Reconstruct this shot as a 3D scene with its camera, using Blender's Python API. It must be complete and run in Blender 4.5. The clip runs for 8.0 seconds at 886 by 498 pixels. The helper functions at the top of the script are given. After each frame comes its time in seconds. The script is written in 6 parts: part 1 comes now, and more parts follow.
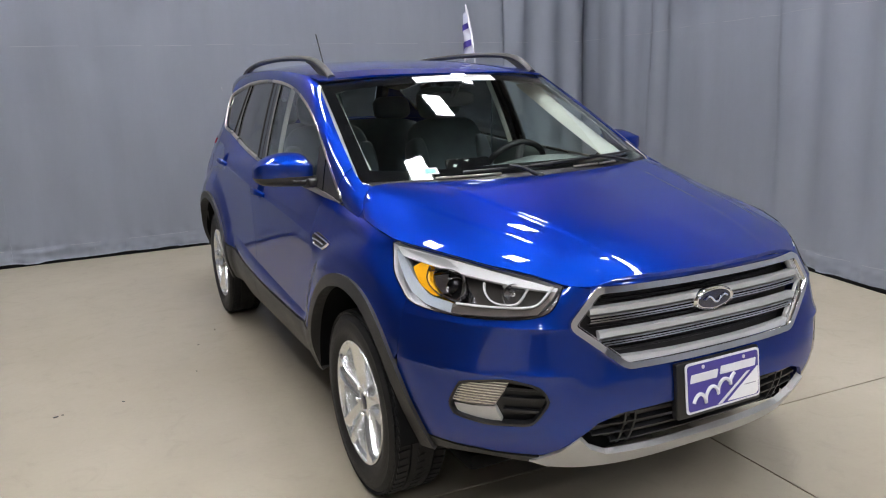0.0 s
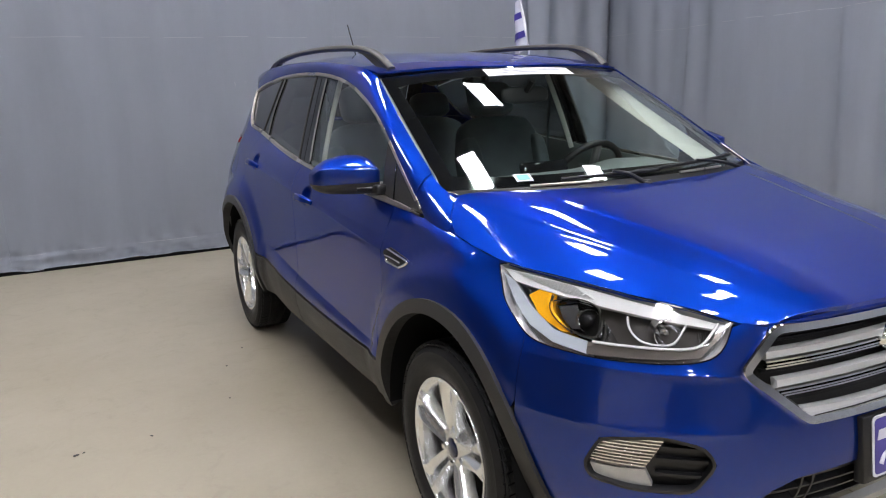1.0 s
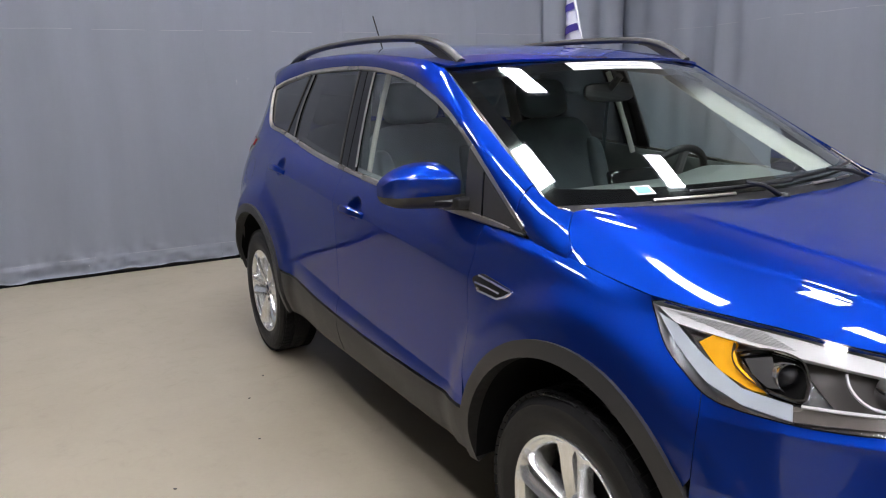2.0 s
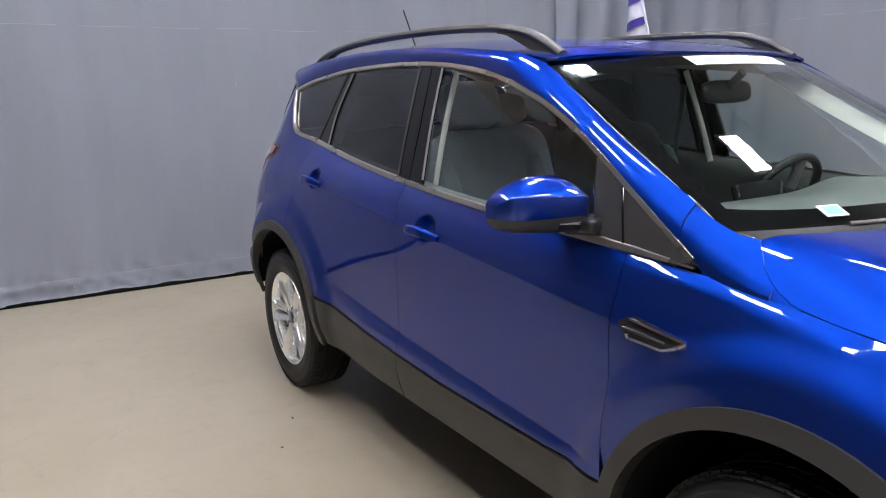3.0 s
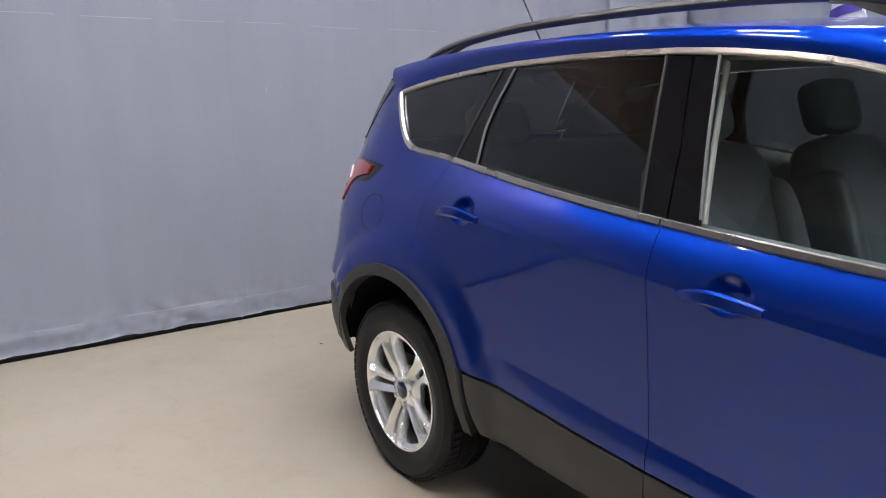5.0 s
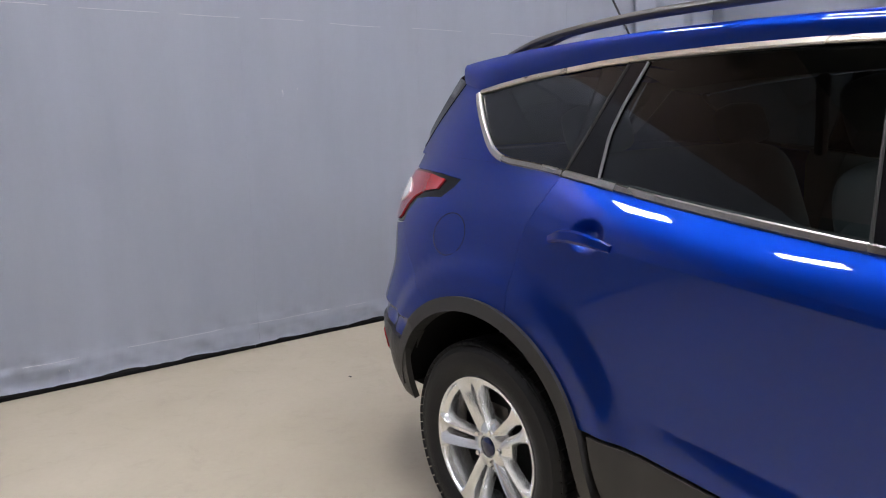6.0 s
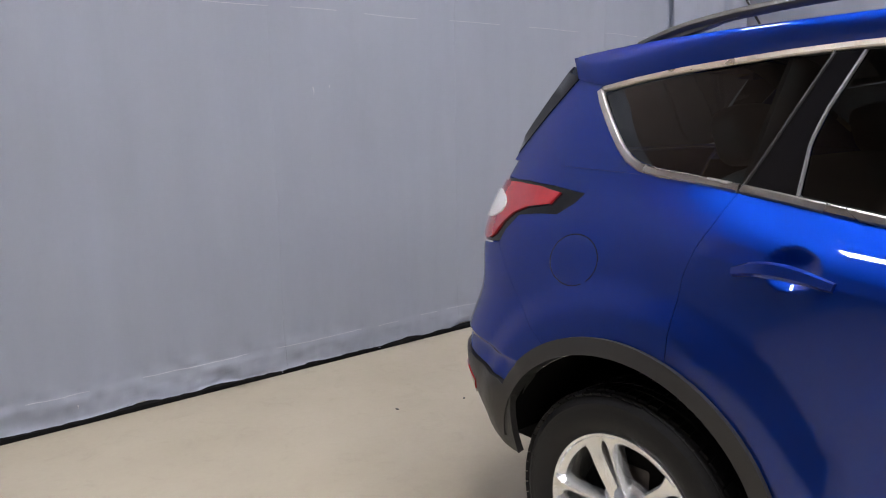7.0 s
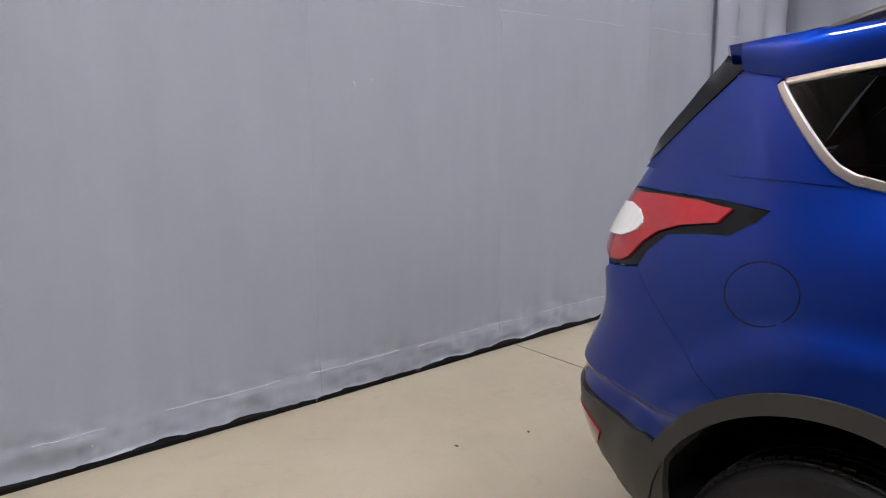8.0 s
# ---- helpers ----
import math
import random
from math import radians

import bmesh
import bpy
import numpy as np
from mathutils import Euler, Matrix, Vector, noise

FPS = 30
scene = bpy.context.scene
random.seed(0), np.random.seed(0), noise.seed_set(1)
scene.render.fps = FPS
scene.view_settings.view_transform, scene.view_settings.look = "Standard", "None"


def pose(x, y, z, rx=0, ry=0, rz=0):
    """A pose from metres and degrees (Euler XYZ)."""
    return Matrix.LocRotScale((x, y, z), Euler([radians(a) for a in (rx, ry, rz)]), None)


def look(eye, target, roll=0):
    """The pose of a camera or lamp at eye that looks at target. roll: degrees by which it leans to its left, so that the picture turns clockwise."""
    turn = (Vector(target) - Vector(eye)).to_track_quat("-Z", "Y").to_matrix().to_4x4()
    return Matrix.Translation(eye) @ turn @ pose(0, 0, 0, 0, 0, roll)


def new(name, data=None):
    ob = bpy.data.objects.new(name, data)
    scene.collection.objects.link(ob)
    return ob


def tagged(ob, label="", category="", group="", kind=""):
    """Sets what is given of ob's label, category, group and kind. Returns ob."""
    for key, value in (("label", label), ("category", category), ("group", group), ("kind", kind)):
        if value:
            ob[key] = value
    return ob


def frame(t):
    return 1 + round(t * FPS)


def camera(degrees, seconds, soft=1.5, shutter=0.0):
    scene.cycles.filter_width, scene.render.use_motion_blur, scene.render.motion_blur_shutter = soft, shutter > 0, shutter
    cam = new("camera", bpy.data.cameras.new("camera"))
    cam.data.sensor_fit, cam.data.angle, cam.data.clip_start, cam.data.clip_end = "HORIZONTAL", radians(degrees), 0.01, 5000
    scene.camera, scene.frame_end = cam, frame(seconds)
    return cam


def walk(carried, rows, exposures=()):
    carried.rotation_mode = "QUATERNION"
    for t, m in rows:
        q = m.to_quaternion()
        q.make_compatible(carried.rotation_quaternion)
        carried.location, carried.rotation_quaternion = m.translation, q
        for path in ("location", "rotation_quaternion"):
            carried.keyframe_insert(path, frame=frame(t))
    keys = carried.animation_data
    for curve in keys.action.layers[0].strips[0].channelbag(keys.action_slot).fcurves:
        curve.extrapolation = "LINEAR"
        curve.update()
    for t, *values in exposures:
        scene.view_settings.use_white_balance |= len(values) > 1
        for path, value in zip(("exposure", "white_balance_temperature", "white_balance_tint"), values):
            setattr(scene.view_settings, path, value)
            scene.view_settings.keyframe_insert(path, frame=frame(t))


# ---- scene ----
cam = camera(61.0, 8.0, 1.1)
PATH = [
    (0, (-1.725, -2.488, 1.487), (-0.863, -0.735, 1.059), -2.0),
    (0.5, (-1.802, -2.231, 1.468), (-0.929, -0.483, 1.04), -1.8),
    (1, (-1.863, -1.945, 1.478), (-0.972, -0.208, 1.045), -1.7),
    (1.5, (-1.929, -1.663, 1.474), (-1.011, 0.06, 1.039), -1.5),
    (3, (-2.09, -0.77, 1.438), (-1.065, 0.897, 1.025), -1.2),
    (3.5, (-2.157, -0.472, 1.435), (-1.1, 1.177, 1.029), -1.2),
    (4, (-2.191, -0.194, 1.42), (-1.107, 1.438, 1.02), -1.0),
    (4.5, (-2.231, 0.103, 1.431), (-1.122, 1.72, 1.036), -1.0),
    (5, (-2.276, 0.391, 1.419), (-1.144, 1.995, 1.033), -1.0),
    (5.2, (-2.293, 0.516, 1.421), (-1.149, 2.112, 1.04), -0.9),
    (6.5, (-2.332, 1.288, 1.396), (-1.109, 2.828, 1.034), -0.9),
    (7, (-2.361, 1.585, 1.407), (-1.115, 3.106, 1.042), -0.7),
    (7.5, (-2.378, 1.872, 1.394), (-1.108, 3.374, 1.033), -0.4),
    (8, (-2.385, 2.161, 1.397), (-1.088, 3.64, 1.032), -0.1),
]
EXPOSURES = [(0, 0.04, 6500, 6), (1.5, 0.04, 6500, 7), (3.5, 0.38, 6500, 9), (5, 0.46, 6480, 9), (6.5, 0.45, 6480, 9), (8, 0.50, 6850, 9)]
walk(cam, [(t, look(eye, target, roll)) for t, eye, target, roll in PATH], EXPOSURES)

# ---- light and room ----
CEILING, LAMP_Z, CURTAIN_TOP = 6.0, 5.0, 3.35
world = bpy.data.worlds.new("world")
scene.world = world
world.use_nodes = True
world.node_tree.nodes["Background"].inputs[0].default_value = (0.55, 0.6, 0.7, 1)
world.node_tree.nodes["Background"].inputs[1].default_value = 0.02
LAMP_POWER = 57.0
LAMPS = [(.25 + 2.18 * i + 1.09 * (j % 2) + .06 * j, 1.47 - .42 * i - .21 * (j % 2) + 1.48 * j) for j in range(-6, 3) for i in (-3, -2, -1, 0, 1)]
LAMPS = [(x, y) for x, y in LAMPS if (-3.3 if y > -4 else -4.5) < x < 2.6 and not (x > 2.35 and y < .6) and not (0 < x < 1 and y > 4)]


# ---- materials ----
def nodes_of(name):
    m = bpy.data.materials.new(name)
    m.use_nodes = True
    t = m.node_tree
    return m, t, t.nodes["Principled BSDF"]


def node(t, kind, **values):
    n = t.nodes.new(kind)
    for key, value in values.items():
        n.inputs[key].default_value = value
    return n


def material(name, color, rough=0.5, metal=0.0, vary=0.12, grain=60.0, cloud=3.0, bump=0.0, bump_scale=200.0, coat=0.0, rough_vary=0.08):
    """A surface with variation of tone at two sizes, uneven gloss and fine relief."""
    m, t, b = nodes_of(name)
    link = t.links.new
    place = node(t, "ShaderNodeTexCoord")
    fine = node(t, "ShaderNodeTexNoise", Scale=grain, Detail=4.0)
    wide = node(t, "ShaderNodeTexNoise", Scale=cloud, Detail=3.0)
    for n in (fine, wide):
        link(place.outputs["Object"], n.inputs["Vector"])
    both = node(t, "ShaderNodeMath")
    both.operation = "ADD"
    link(fine.outputs["Fac"], both.inputs[0])
    link(wide.outputs["Fac"], both.inputs[1])
    tone = node(t, "ShaderNodeMapRange")
    tone.inputs["From Min"].default_value, tone.inputs["From Max"].default_value = 0.6, 1.4
    tone.inputs["To Min"].default_value, tone.inputs["To Max"].default_value = 1 - vary, 1 + vary
    link(both.outputs[0], tone.inputs["Value"])
    mix = node(t, "ShaderNodeVectorMath")
    mix.operation = "SCALE"
    mix.inputs[0].default_value = color
    link(tone.outputs[0], mix.inputs["Scale"])
    link(mix.outputs[0], b.inputs["Base Color"])
    gloss = node(t, "ShaderNodeMapRange")
    gloss.inputs["To Min"].default_value, gloss.inputs["To Max"].default_value = max(rough - rough_vary, 0.02), rough + rough_vary
    link(wide.outputs["Fac"], gloss.inputs["Value"])
    link(gloss.outputs[0], b.inputs["Roughness"])
    b.inputs["Metallic"].default_value = metal
    b.inputs["Coat Weight"].default_value = coat
    b.inputs["Coat Roughness"].default_value = 0.03
    if bump:
        rough_noise = node(t, "ShaderNodeTexNoise", Scale=bump_scale, Detail=2.0)
        link(place.outputs["Object"], rough_noise.inputs["Vector"])
        relief = node(t, "ShaderNodeBump", Strength=bump, Distance=0.002)
        link(rough_noise.outputs["Fac"], relief.inputs["Height"])
        link(relief.outputs[0], b.inputs["Normal"])
    return m


def glass(name, color, rough=0.0, ior=1.45):
    """A thin clear or tinted pane: mirror gloss by Fresnel over a tinted see-through sheet."""
    m, t, b = nodes_of(name)
    t.nodes.remove(b)
    out = t.nodes["Material Output"]
    clear = node(t, "ShaderNodeBsdfTransparent", Color=(*color, 1))
    gloss = node(t, "ShaderNodeBsdfGlossy", Color=(1, 1, 1, 1), Roughness=rough)
    facing = node(t, "ShaderNodeLayerWeight", Blend=0.5)
    steep = node(t, "ShaderNodeMath")
    steep.operation = "POWER"
    steep.inputs[1].default_value = 5.0
    t.links.new(facing.outputs["Facing"], steep.inputs[0])
    amount = node(t, "ShaderNodeMapRange")
    amount.inputs["To Min"].default_value, amount.inputs["To Max"].default_value = 2 * ((ior - 1) / (ior + 1)) ** 2, 1.0
    t.links.new(steep.outputs[0], amount.inputs["Value"])
    mix = node(t, "ShaderNodeMixShader")
    t.links.new(amount.outputs[0], mix.inputs[0])
    t.links.new(clear.outputs[0], mix.inputs[1])
    t.links.new(gloss.outputs[0], mix.inputs[2])
    t.links.new(mix.outputs[0], out.inputs["Surface"])
    return m


def glow(name, color, strength):
    m, t, b = nodes_of(name)
    b.inputs["Base Color"].default_value = (0.8, 0.8, 0.8, 1)
    b.inputs["Emission Color"].default_value = (*color, 1)
    b.inputs["Emission Strength"].default_value = strength
    return m


PAINT = material("blue_metallic_paint", (0.0020, 0.031, 0.285), 0.40, 0.94, 0.10, 900.0, 2.0, coat=1.0, rough_vary=0.03)
PAINT.node_tree.nodes["Principled BSDF"].inputs["Specular Tint"].default_value = (0.22, 0.42, 1.0, 1)
PAINT.node_tree.nodes["Principled BSDF"].inputs["Coat IOR"].default_value = 1.58
CHROME = material("chrome", (0.88, 0.88, 0.88), 0.06, 1.0, 0.05, 40.0, rough_vary=0.02)
RAIL = material("satin_roof_rail", (0.055, 0.053, 0.048), 0.36, 0.0, 0.2, 300.0, 5.0)
SATIN = material("satin_window_trim", (0.60, 0.565, 0.51), 0.28, 1.0, 0.08, 80.0)
CLADDING = material("dark_grey_cladding", (0.029, 0.028, 0.0265), 0.42, 0.0, 0.25, 300.0, 5.0, 0.25, 900.0)
BLACK = material("black_plastic", (0.010, 0.010, 0.011), 0.35, 0.0, 0.2, 200.0, bump=0.1, bump_scale=700.0)
GLOSS_BLACK = material("gloss_black", (0.006, 0.006, 0.007), 0.06, 0.0, 0.1, 100.0, rough_vary=0.02)
GLOSS_BLACK.node_tree.nodes["Principled BSDF"].inputs["Specular IOR Level"].default_value = 0.3
RUBBER = material("tyre_rubber", (0.012, 0.012, 0.0125), 0.5, 0.0, 0.35, 150.0, 6.0, 0.4, 500.0)
RUBBER.node_tree.nodes["Principled BSDF"].inputs["Specular IOR Level"].default_value = 0.3
ALLOY = material("silver_alloy", (0.93, 0.94, 0.94), 0.23, 0.8, 0.08, 200.0)
DISC = material("brake_metal", (0.10, 0.09, 0.085), 0.45, 0.9, 0.3, 40.0)
SILVER_TRIM = material("silver_skid_paint", (0.50, 0.50, 0.49), 0.36, 0.35, 0.08, 300.0)
TRIM_GREY = material("pale_pillar_trim", (0.60, 0.61, 0.54), 0.6, 0.0, 0.06, 200.0)
LINER = material("headliner_cloth", (0.34, 0.34, 0.32), 0.9, 0.0, 0.1, 300.0)
DASH = material("dark_dash_vinyl", (0.135, 0.155, 0.145), 0.45, 0.0, 0.2, 250.0, bump=0.2, bump_scale=600.0)
SEAT = material("charcoal_seat_leather", (0.118, 0.155, 0.166), 0.38, 0.0, 0.35, 500.0, 8.0, 0.4, 900.0)
DARK = material("dark_underside", (0.006, 0.006, 0.006), 0.9, 0.0, 0.3, 30.0)
DARK.node_tree.nodes["Principled BSDF"].inputs["Specular IOR Level"].default_value = 0.1
CLEAR = glass("clear_glass", (0.89, 0.95, 0.93), 0.0, 1.52)
SCREEN_GLASS = glass("windscreen_glass", (0.74, 0.83, 0.78), 0.0, 1.5)
TINT = glass("tinted_glass", (0.12, 0.133, 0.131), 0.0, 1.42)
LENS = glass("lamp_cover", (0.96, 0.96, 0.96), 0.0, 1.35)
AMBER = material("amber_plastic", (0.90, 0.43, 0.012), 0.25, 0.0, 0.1, 60.0, coat=0.5)
RED = material("red_lamp_plastic", (0.40, 0.008, 0.013), 0.2, 0.0, 0.12, 60.0, coat=1.0)
WHITE_LAMP = material("white_lamp_plastic", (0.74, 0.74, 0.73), 0.25, 0.0, 0.06, 60.0, coat=0.6)
REFLECTOR = material("lamp_reflector", (0.75, 0.76, 0.78), 0.16, 1.0, 0.1, 90.0)
LAMP_SHELL = material("lamp_shell_plastic", (0.44, 0.48, 0.52), 0.3, 0.0, 0.08, 60.0, coat=0.3)
LAMP_DARK = material("lamp_dark_plastic", (0.055, 0.049, 0.043), 0.30, 0.2, 0.15, 60.0)
LAMP_GREY = material("lamp_grey_plastic", (0.20, 0.178, 0.158), 0.28, 0.5, 0.15, 60.0)
PAPER = material("white_paper", (0.80, 0.80, 0.80), 0.7, 0.0, 0.03, 100.0)
INK = material("grey_ink", (0.35, 0.35, 0.38), 0.7, 0.0, 0.1, 100.0)
VIOLET = material("violet_print", (0.060, 0.045, 0.26), 0.35, 0.0, 0.1, 60.0)
TURQUOISE = material("turquoise_print", (0.22, 0.52, 0.48), 0.5, 0.0, 0.1, 60.0)
WHITE = material("white_paint", (0.72, 0.72, 0.74), 0.4, 0.0, 0.06, 60.0)
BLUE_BADGE = material("badge_enamel", (0.006, 0.012, 0.06), 0.1, 0.2, 0.05, 60.0, coat=1.0)
LAMP_GLOW = glow("lamp_panel", (1.015, 0.995, 1.085), LAMP_POWER)
TAN_WALL = material("tan_wall_paint", (0.25, 0.19, 0.155), 0.8, 0.0, 0.15, 20.0, 0.8)
CEILING_MAT = material("grey_ceiling", (0.13, 0.125, 0.12), 0.85, 0.0, 0.15, 20.0, 0.8)
GREY_WALL = material("grey_wall_paint", (0.25, 0.225, 0.20), 0.8, 0.0, 0.15, 20.0, 0.8)
PALE_WALL = material("pale_wall_paint", (0.72, 0.71, 0.68), 0.7, 0.0, 0.12, 20.0, 0.8)
STEEL = material("grey_steel", (0.20, 0.20, 0.20), 0.5, 0.4, 0.2, 30.0)
DARK_WALL = material("dark_wall_paint", (0.07, 0.07, 0.068), 0.8, 0.0, 0.25, 20.0, 0.7)


def floor_material():
    m, t, b = nodes_of("beige_floor_paint")
    link = t.links.new
    place = node(t, "ShaderNodeTexCoord")
    wide = node(t, "ShaderNodeTexNoise", Scale=0.9, Detail=5.0, Roughness=0.6)
    fine = node(t, "ShaderNodeTexNoise", Scale=45.0, Detail=5.0)
    scuff = node(t, "ShaderNodeTexNoise", Scale=6.0, Detail=8.0, Roughness=0.7, Distortion=1.2)
    for n in (wide, fine, scuff):
        link(place.outputs["Object"], n.inputs["Vector"])
    ramp = node(t, "ShaderNodeValToRGB")
    e = ramp.color_ramp.elements
    e[0].position, e[0].color = 0.3, (0.335, 0.292, 0.212, 1)
    e[1].position, e[1].color = 0.7, (0.398, 0.354, 0.268, 1)
    link(wide.outputs["Fac"], ramp.inputs[0])
    dirt = node(t, "ShaderNodeMapRange")
    for key, value in (("From Min", 0.55), ("From Max", 0.80), ("To Min", 1.0), ("To Max", 0.87)):
        dirt.inputs[key].default_value = value
    link(scuff.outputs["Fac"], dirt.inputs["Value"])
    grain = node(t, "ShaderNodeMapRange")
    grain.inputs["To Min"].default_value, grain.inputs["To Max"].default_value = 0.96, 1.04
    link(fine.outputs["Fac"], grain.inputs["Value"])
    k = node(t, "ShaderNodeMath")
    k.operation = "MULTIPLY"
    link(dirt.outputs[0], k.inputs[0])
    link(grain.outputs[0], k.inputs[1])
    s = node(t, "ShaderNodeVectorMath")
    s.operation = "SCALE"
    link(ramp.outputs[0], s.inputs[0])
    link(k.outputs[0], s.inputs["Scale"])
    link(s.outputs[0], b.inputs["Base Color"])
    gloss = node(t, "ShaderNodeMapRange")
    gloss.inputs["To Min"].default_value, gloss.inputs["To Max"].default_value = 0.28, 0.46
    link(scuff.outputs["Fac"], gloss.inputs["Value"])
    link(gloss.outputs[0], b.inputs["Roughness"])
    relief = node(t, "ShaderNodeBump", Strength=0.06, Distance=0.004)
    link(wide.outputs["Fac"], relief.inputs["Height"])
    link(relief.outputs[0], b.inputs["Normal"])
    return m


def curtain_material():
    m, t, b = nodes_of("grey_blue_curtain_vinyl")
    link = t.links.new
    place = node(t, "ShaderNodeTexCoord")
    stretch = node(t, "ShaderNodeMapping")
    stretch.inputs["Scale"].default_value = (3.0, 3.0, 0.5)
    link(place.outputs["Object"], stretch.inputs["Vector"])
    streak = node(t, "ShaderNodeTexNoise", Scale=1.6, Detail=6.0, Roughness=0.6)
    link(stretch.outputs[0], streak.inputs["Vector"])
    weave = node(t, "ShaderNodeTexNoise", Scale=160.0, Detail=3.0)
    crumple = node(t, "ShaderNodeTexNoise", Scale=2.6, Detail=5.0, Roughness=0.55, Distortion=0.6)
    for n in (weave, crumple):
        link(place.outputs["Object"], n.inputs["Vector"])
    ramp = node(t, "ShaderNodeValToRGB")
    e = ramp.color_ramp.elements
    e[0].position, e[0].color = 0.3, (0.440, 0.475, 0.548, 1)
    e[1].position, e[1].color = 0.7, (0.480, 0.515, 0.59, 1)
    link(streak.outputs["Fac"], ramp.inputs[0])
    link(ramp.outputs[0], b.inputs["Base Color"])
    b.inputs["Roughness"].default_value = 0.55
    add = node(t, "ShaderNodeMath")
    add.operation = "MULTIPLY_ADD"
    add.inputs[1].default_value = 0.04
    link(weave.outputs["Fac"], add.inputs[0])
    link(crumple.outputs["Fac"], add.inputs[2])
    relief = node(t, "ShaderNodeBump", Strength=0.22, Distance=0.010)
    link(add.outputs[0], relief.inputs["Height"])
    link(relief.outputs[0], b.inputs["Normal"])
    return m


FLOOR_MAT, CURTAIN_MAT = floor_material(), curtain_material()
STITCH = material("pale_stitching", (0.66, 0.67, 0.70), 0.7, 0.0, 0.1, 300.0)


# ---- body surface of the car: x to its left, y to its rear, z up, front axle at y = 0 ----
def spline_weights(n, t):
    """Weights of a natural cubic spline through n evenly spaced knots, at the places t (0 to n - 1)."""
    t = np.clip(np.atleast_1d(np.asarray(t, float)), 0, n - 1)
    a = np.zeros((n, n))
    b = np.zeros((n, n))
    a[0, 0] = a[-1, -1] = 1
    for i in range(1, n - 1):
        a[i, i - 1], a[i, i], a[i, i + 1] = 1, 4, 1
        b[i, i - 1], b[i, i], b[i, i + 1] = 6, -12, 6
    second = np.linalg.solve(a, b)
    i = np.minimum(t.astype(int), n - 2)
    f = t - i
    g = 1 - f
    eye = np.eye(n)
    return (g[:, None] * eye[i] + f[:, None] * eye[i + 1]
            + ((g ** 3 - g) / 6)[:, None] * second[i] + ((f ** 3 - f) / 6)[:, None] * second[i + 1])


def smooth_line(points, count):
    """A smooth curve through a few points, with count places along it."""
    p = np.array(points, float)
    return spline_weights(len(p), np.linspace(0, len(p) - 1, count)) @ p


def curve_of(pairs):
    """A function y -> value that runs smoothly through (y, value) pairs."""
    y = np.array([p[0] for p in pairs], float)
    v = np.array([p[1] for p in pairs], float)
    n, gap = len(y), np.diff(y)
    a, b = np.eye(n), np.zeros(n)
    for i in range(1, n - 1):
        a[i, i - 1:i + 2] = gap[i - 1], 2 * (gap[i - 1] + gap[i]), gap[i]
        b[i] = 6 * ((v[i + 1] - v[i]) / gap[i] - (v[i] - v[i - 1]) / gap[i - 1])
    bend = np.linalg.solve(a, b)

    def f(q):
        q = np.asarray(q, float)
        i = np.clip(np.searchsorted(y, q) - 1, 0, n - 2)
        h = y[i + 1] - y[i]
        t = np.clip((q - y[i]) / h, -0.3, 1.3)
        s = 1 - t
        return s * v[i] + t * v[i + 1] + ((s ** 3 - s) * bend[i] + (t ** 3 - t) * bend[i + 1]) * h * h / 6
    return f


belt_x = curve_of([(.2, .785), (.45, .795), (.95, .812), (1.55, .808), (2.2, .772), (2.69, .746), (3.05, .720), (3.25, .655), (3.45, .56)])
belt_z = curve_of([(.2, 1.03), (.45, 1.050), (.95, 1.076), (1.55, 1.115), (2.2, 1.178), (2.69, 1.235), (3.05, 1.245), (3.25, 1.245), (3.45, 1.24)])
hood_side_z = curve_of([(-.9, .895), (-.79, .902), (-.705, .918), (-.555, .945), (-.372, .966), (-.16, .980), (.1, 1.016), (.45, 1.050)])
lean_in = curve_of([(.2, .27), (1.5, .27), (2.2, .28), (2.9, .40), (3.4, .44)])

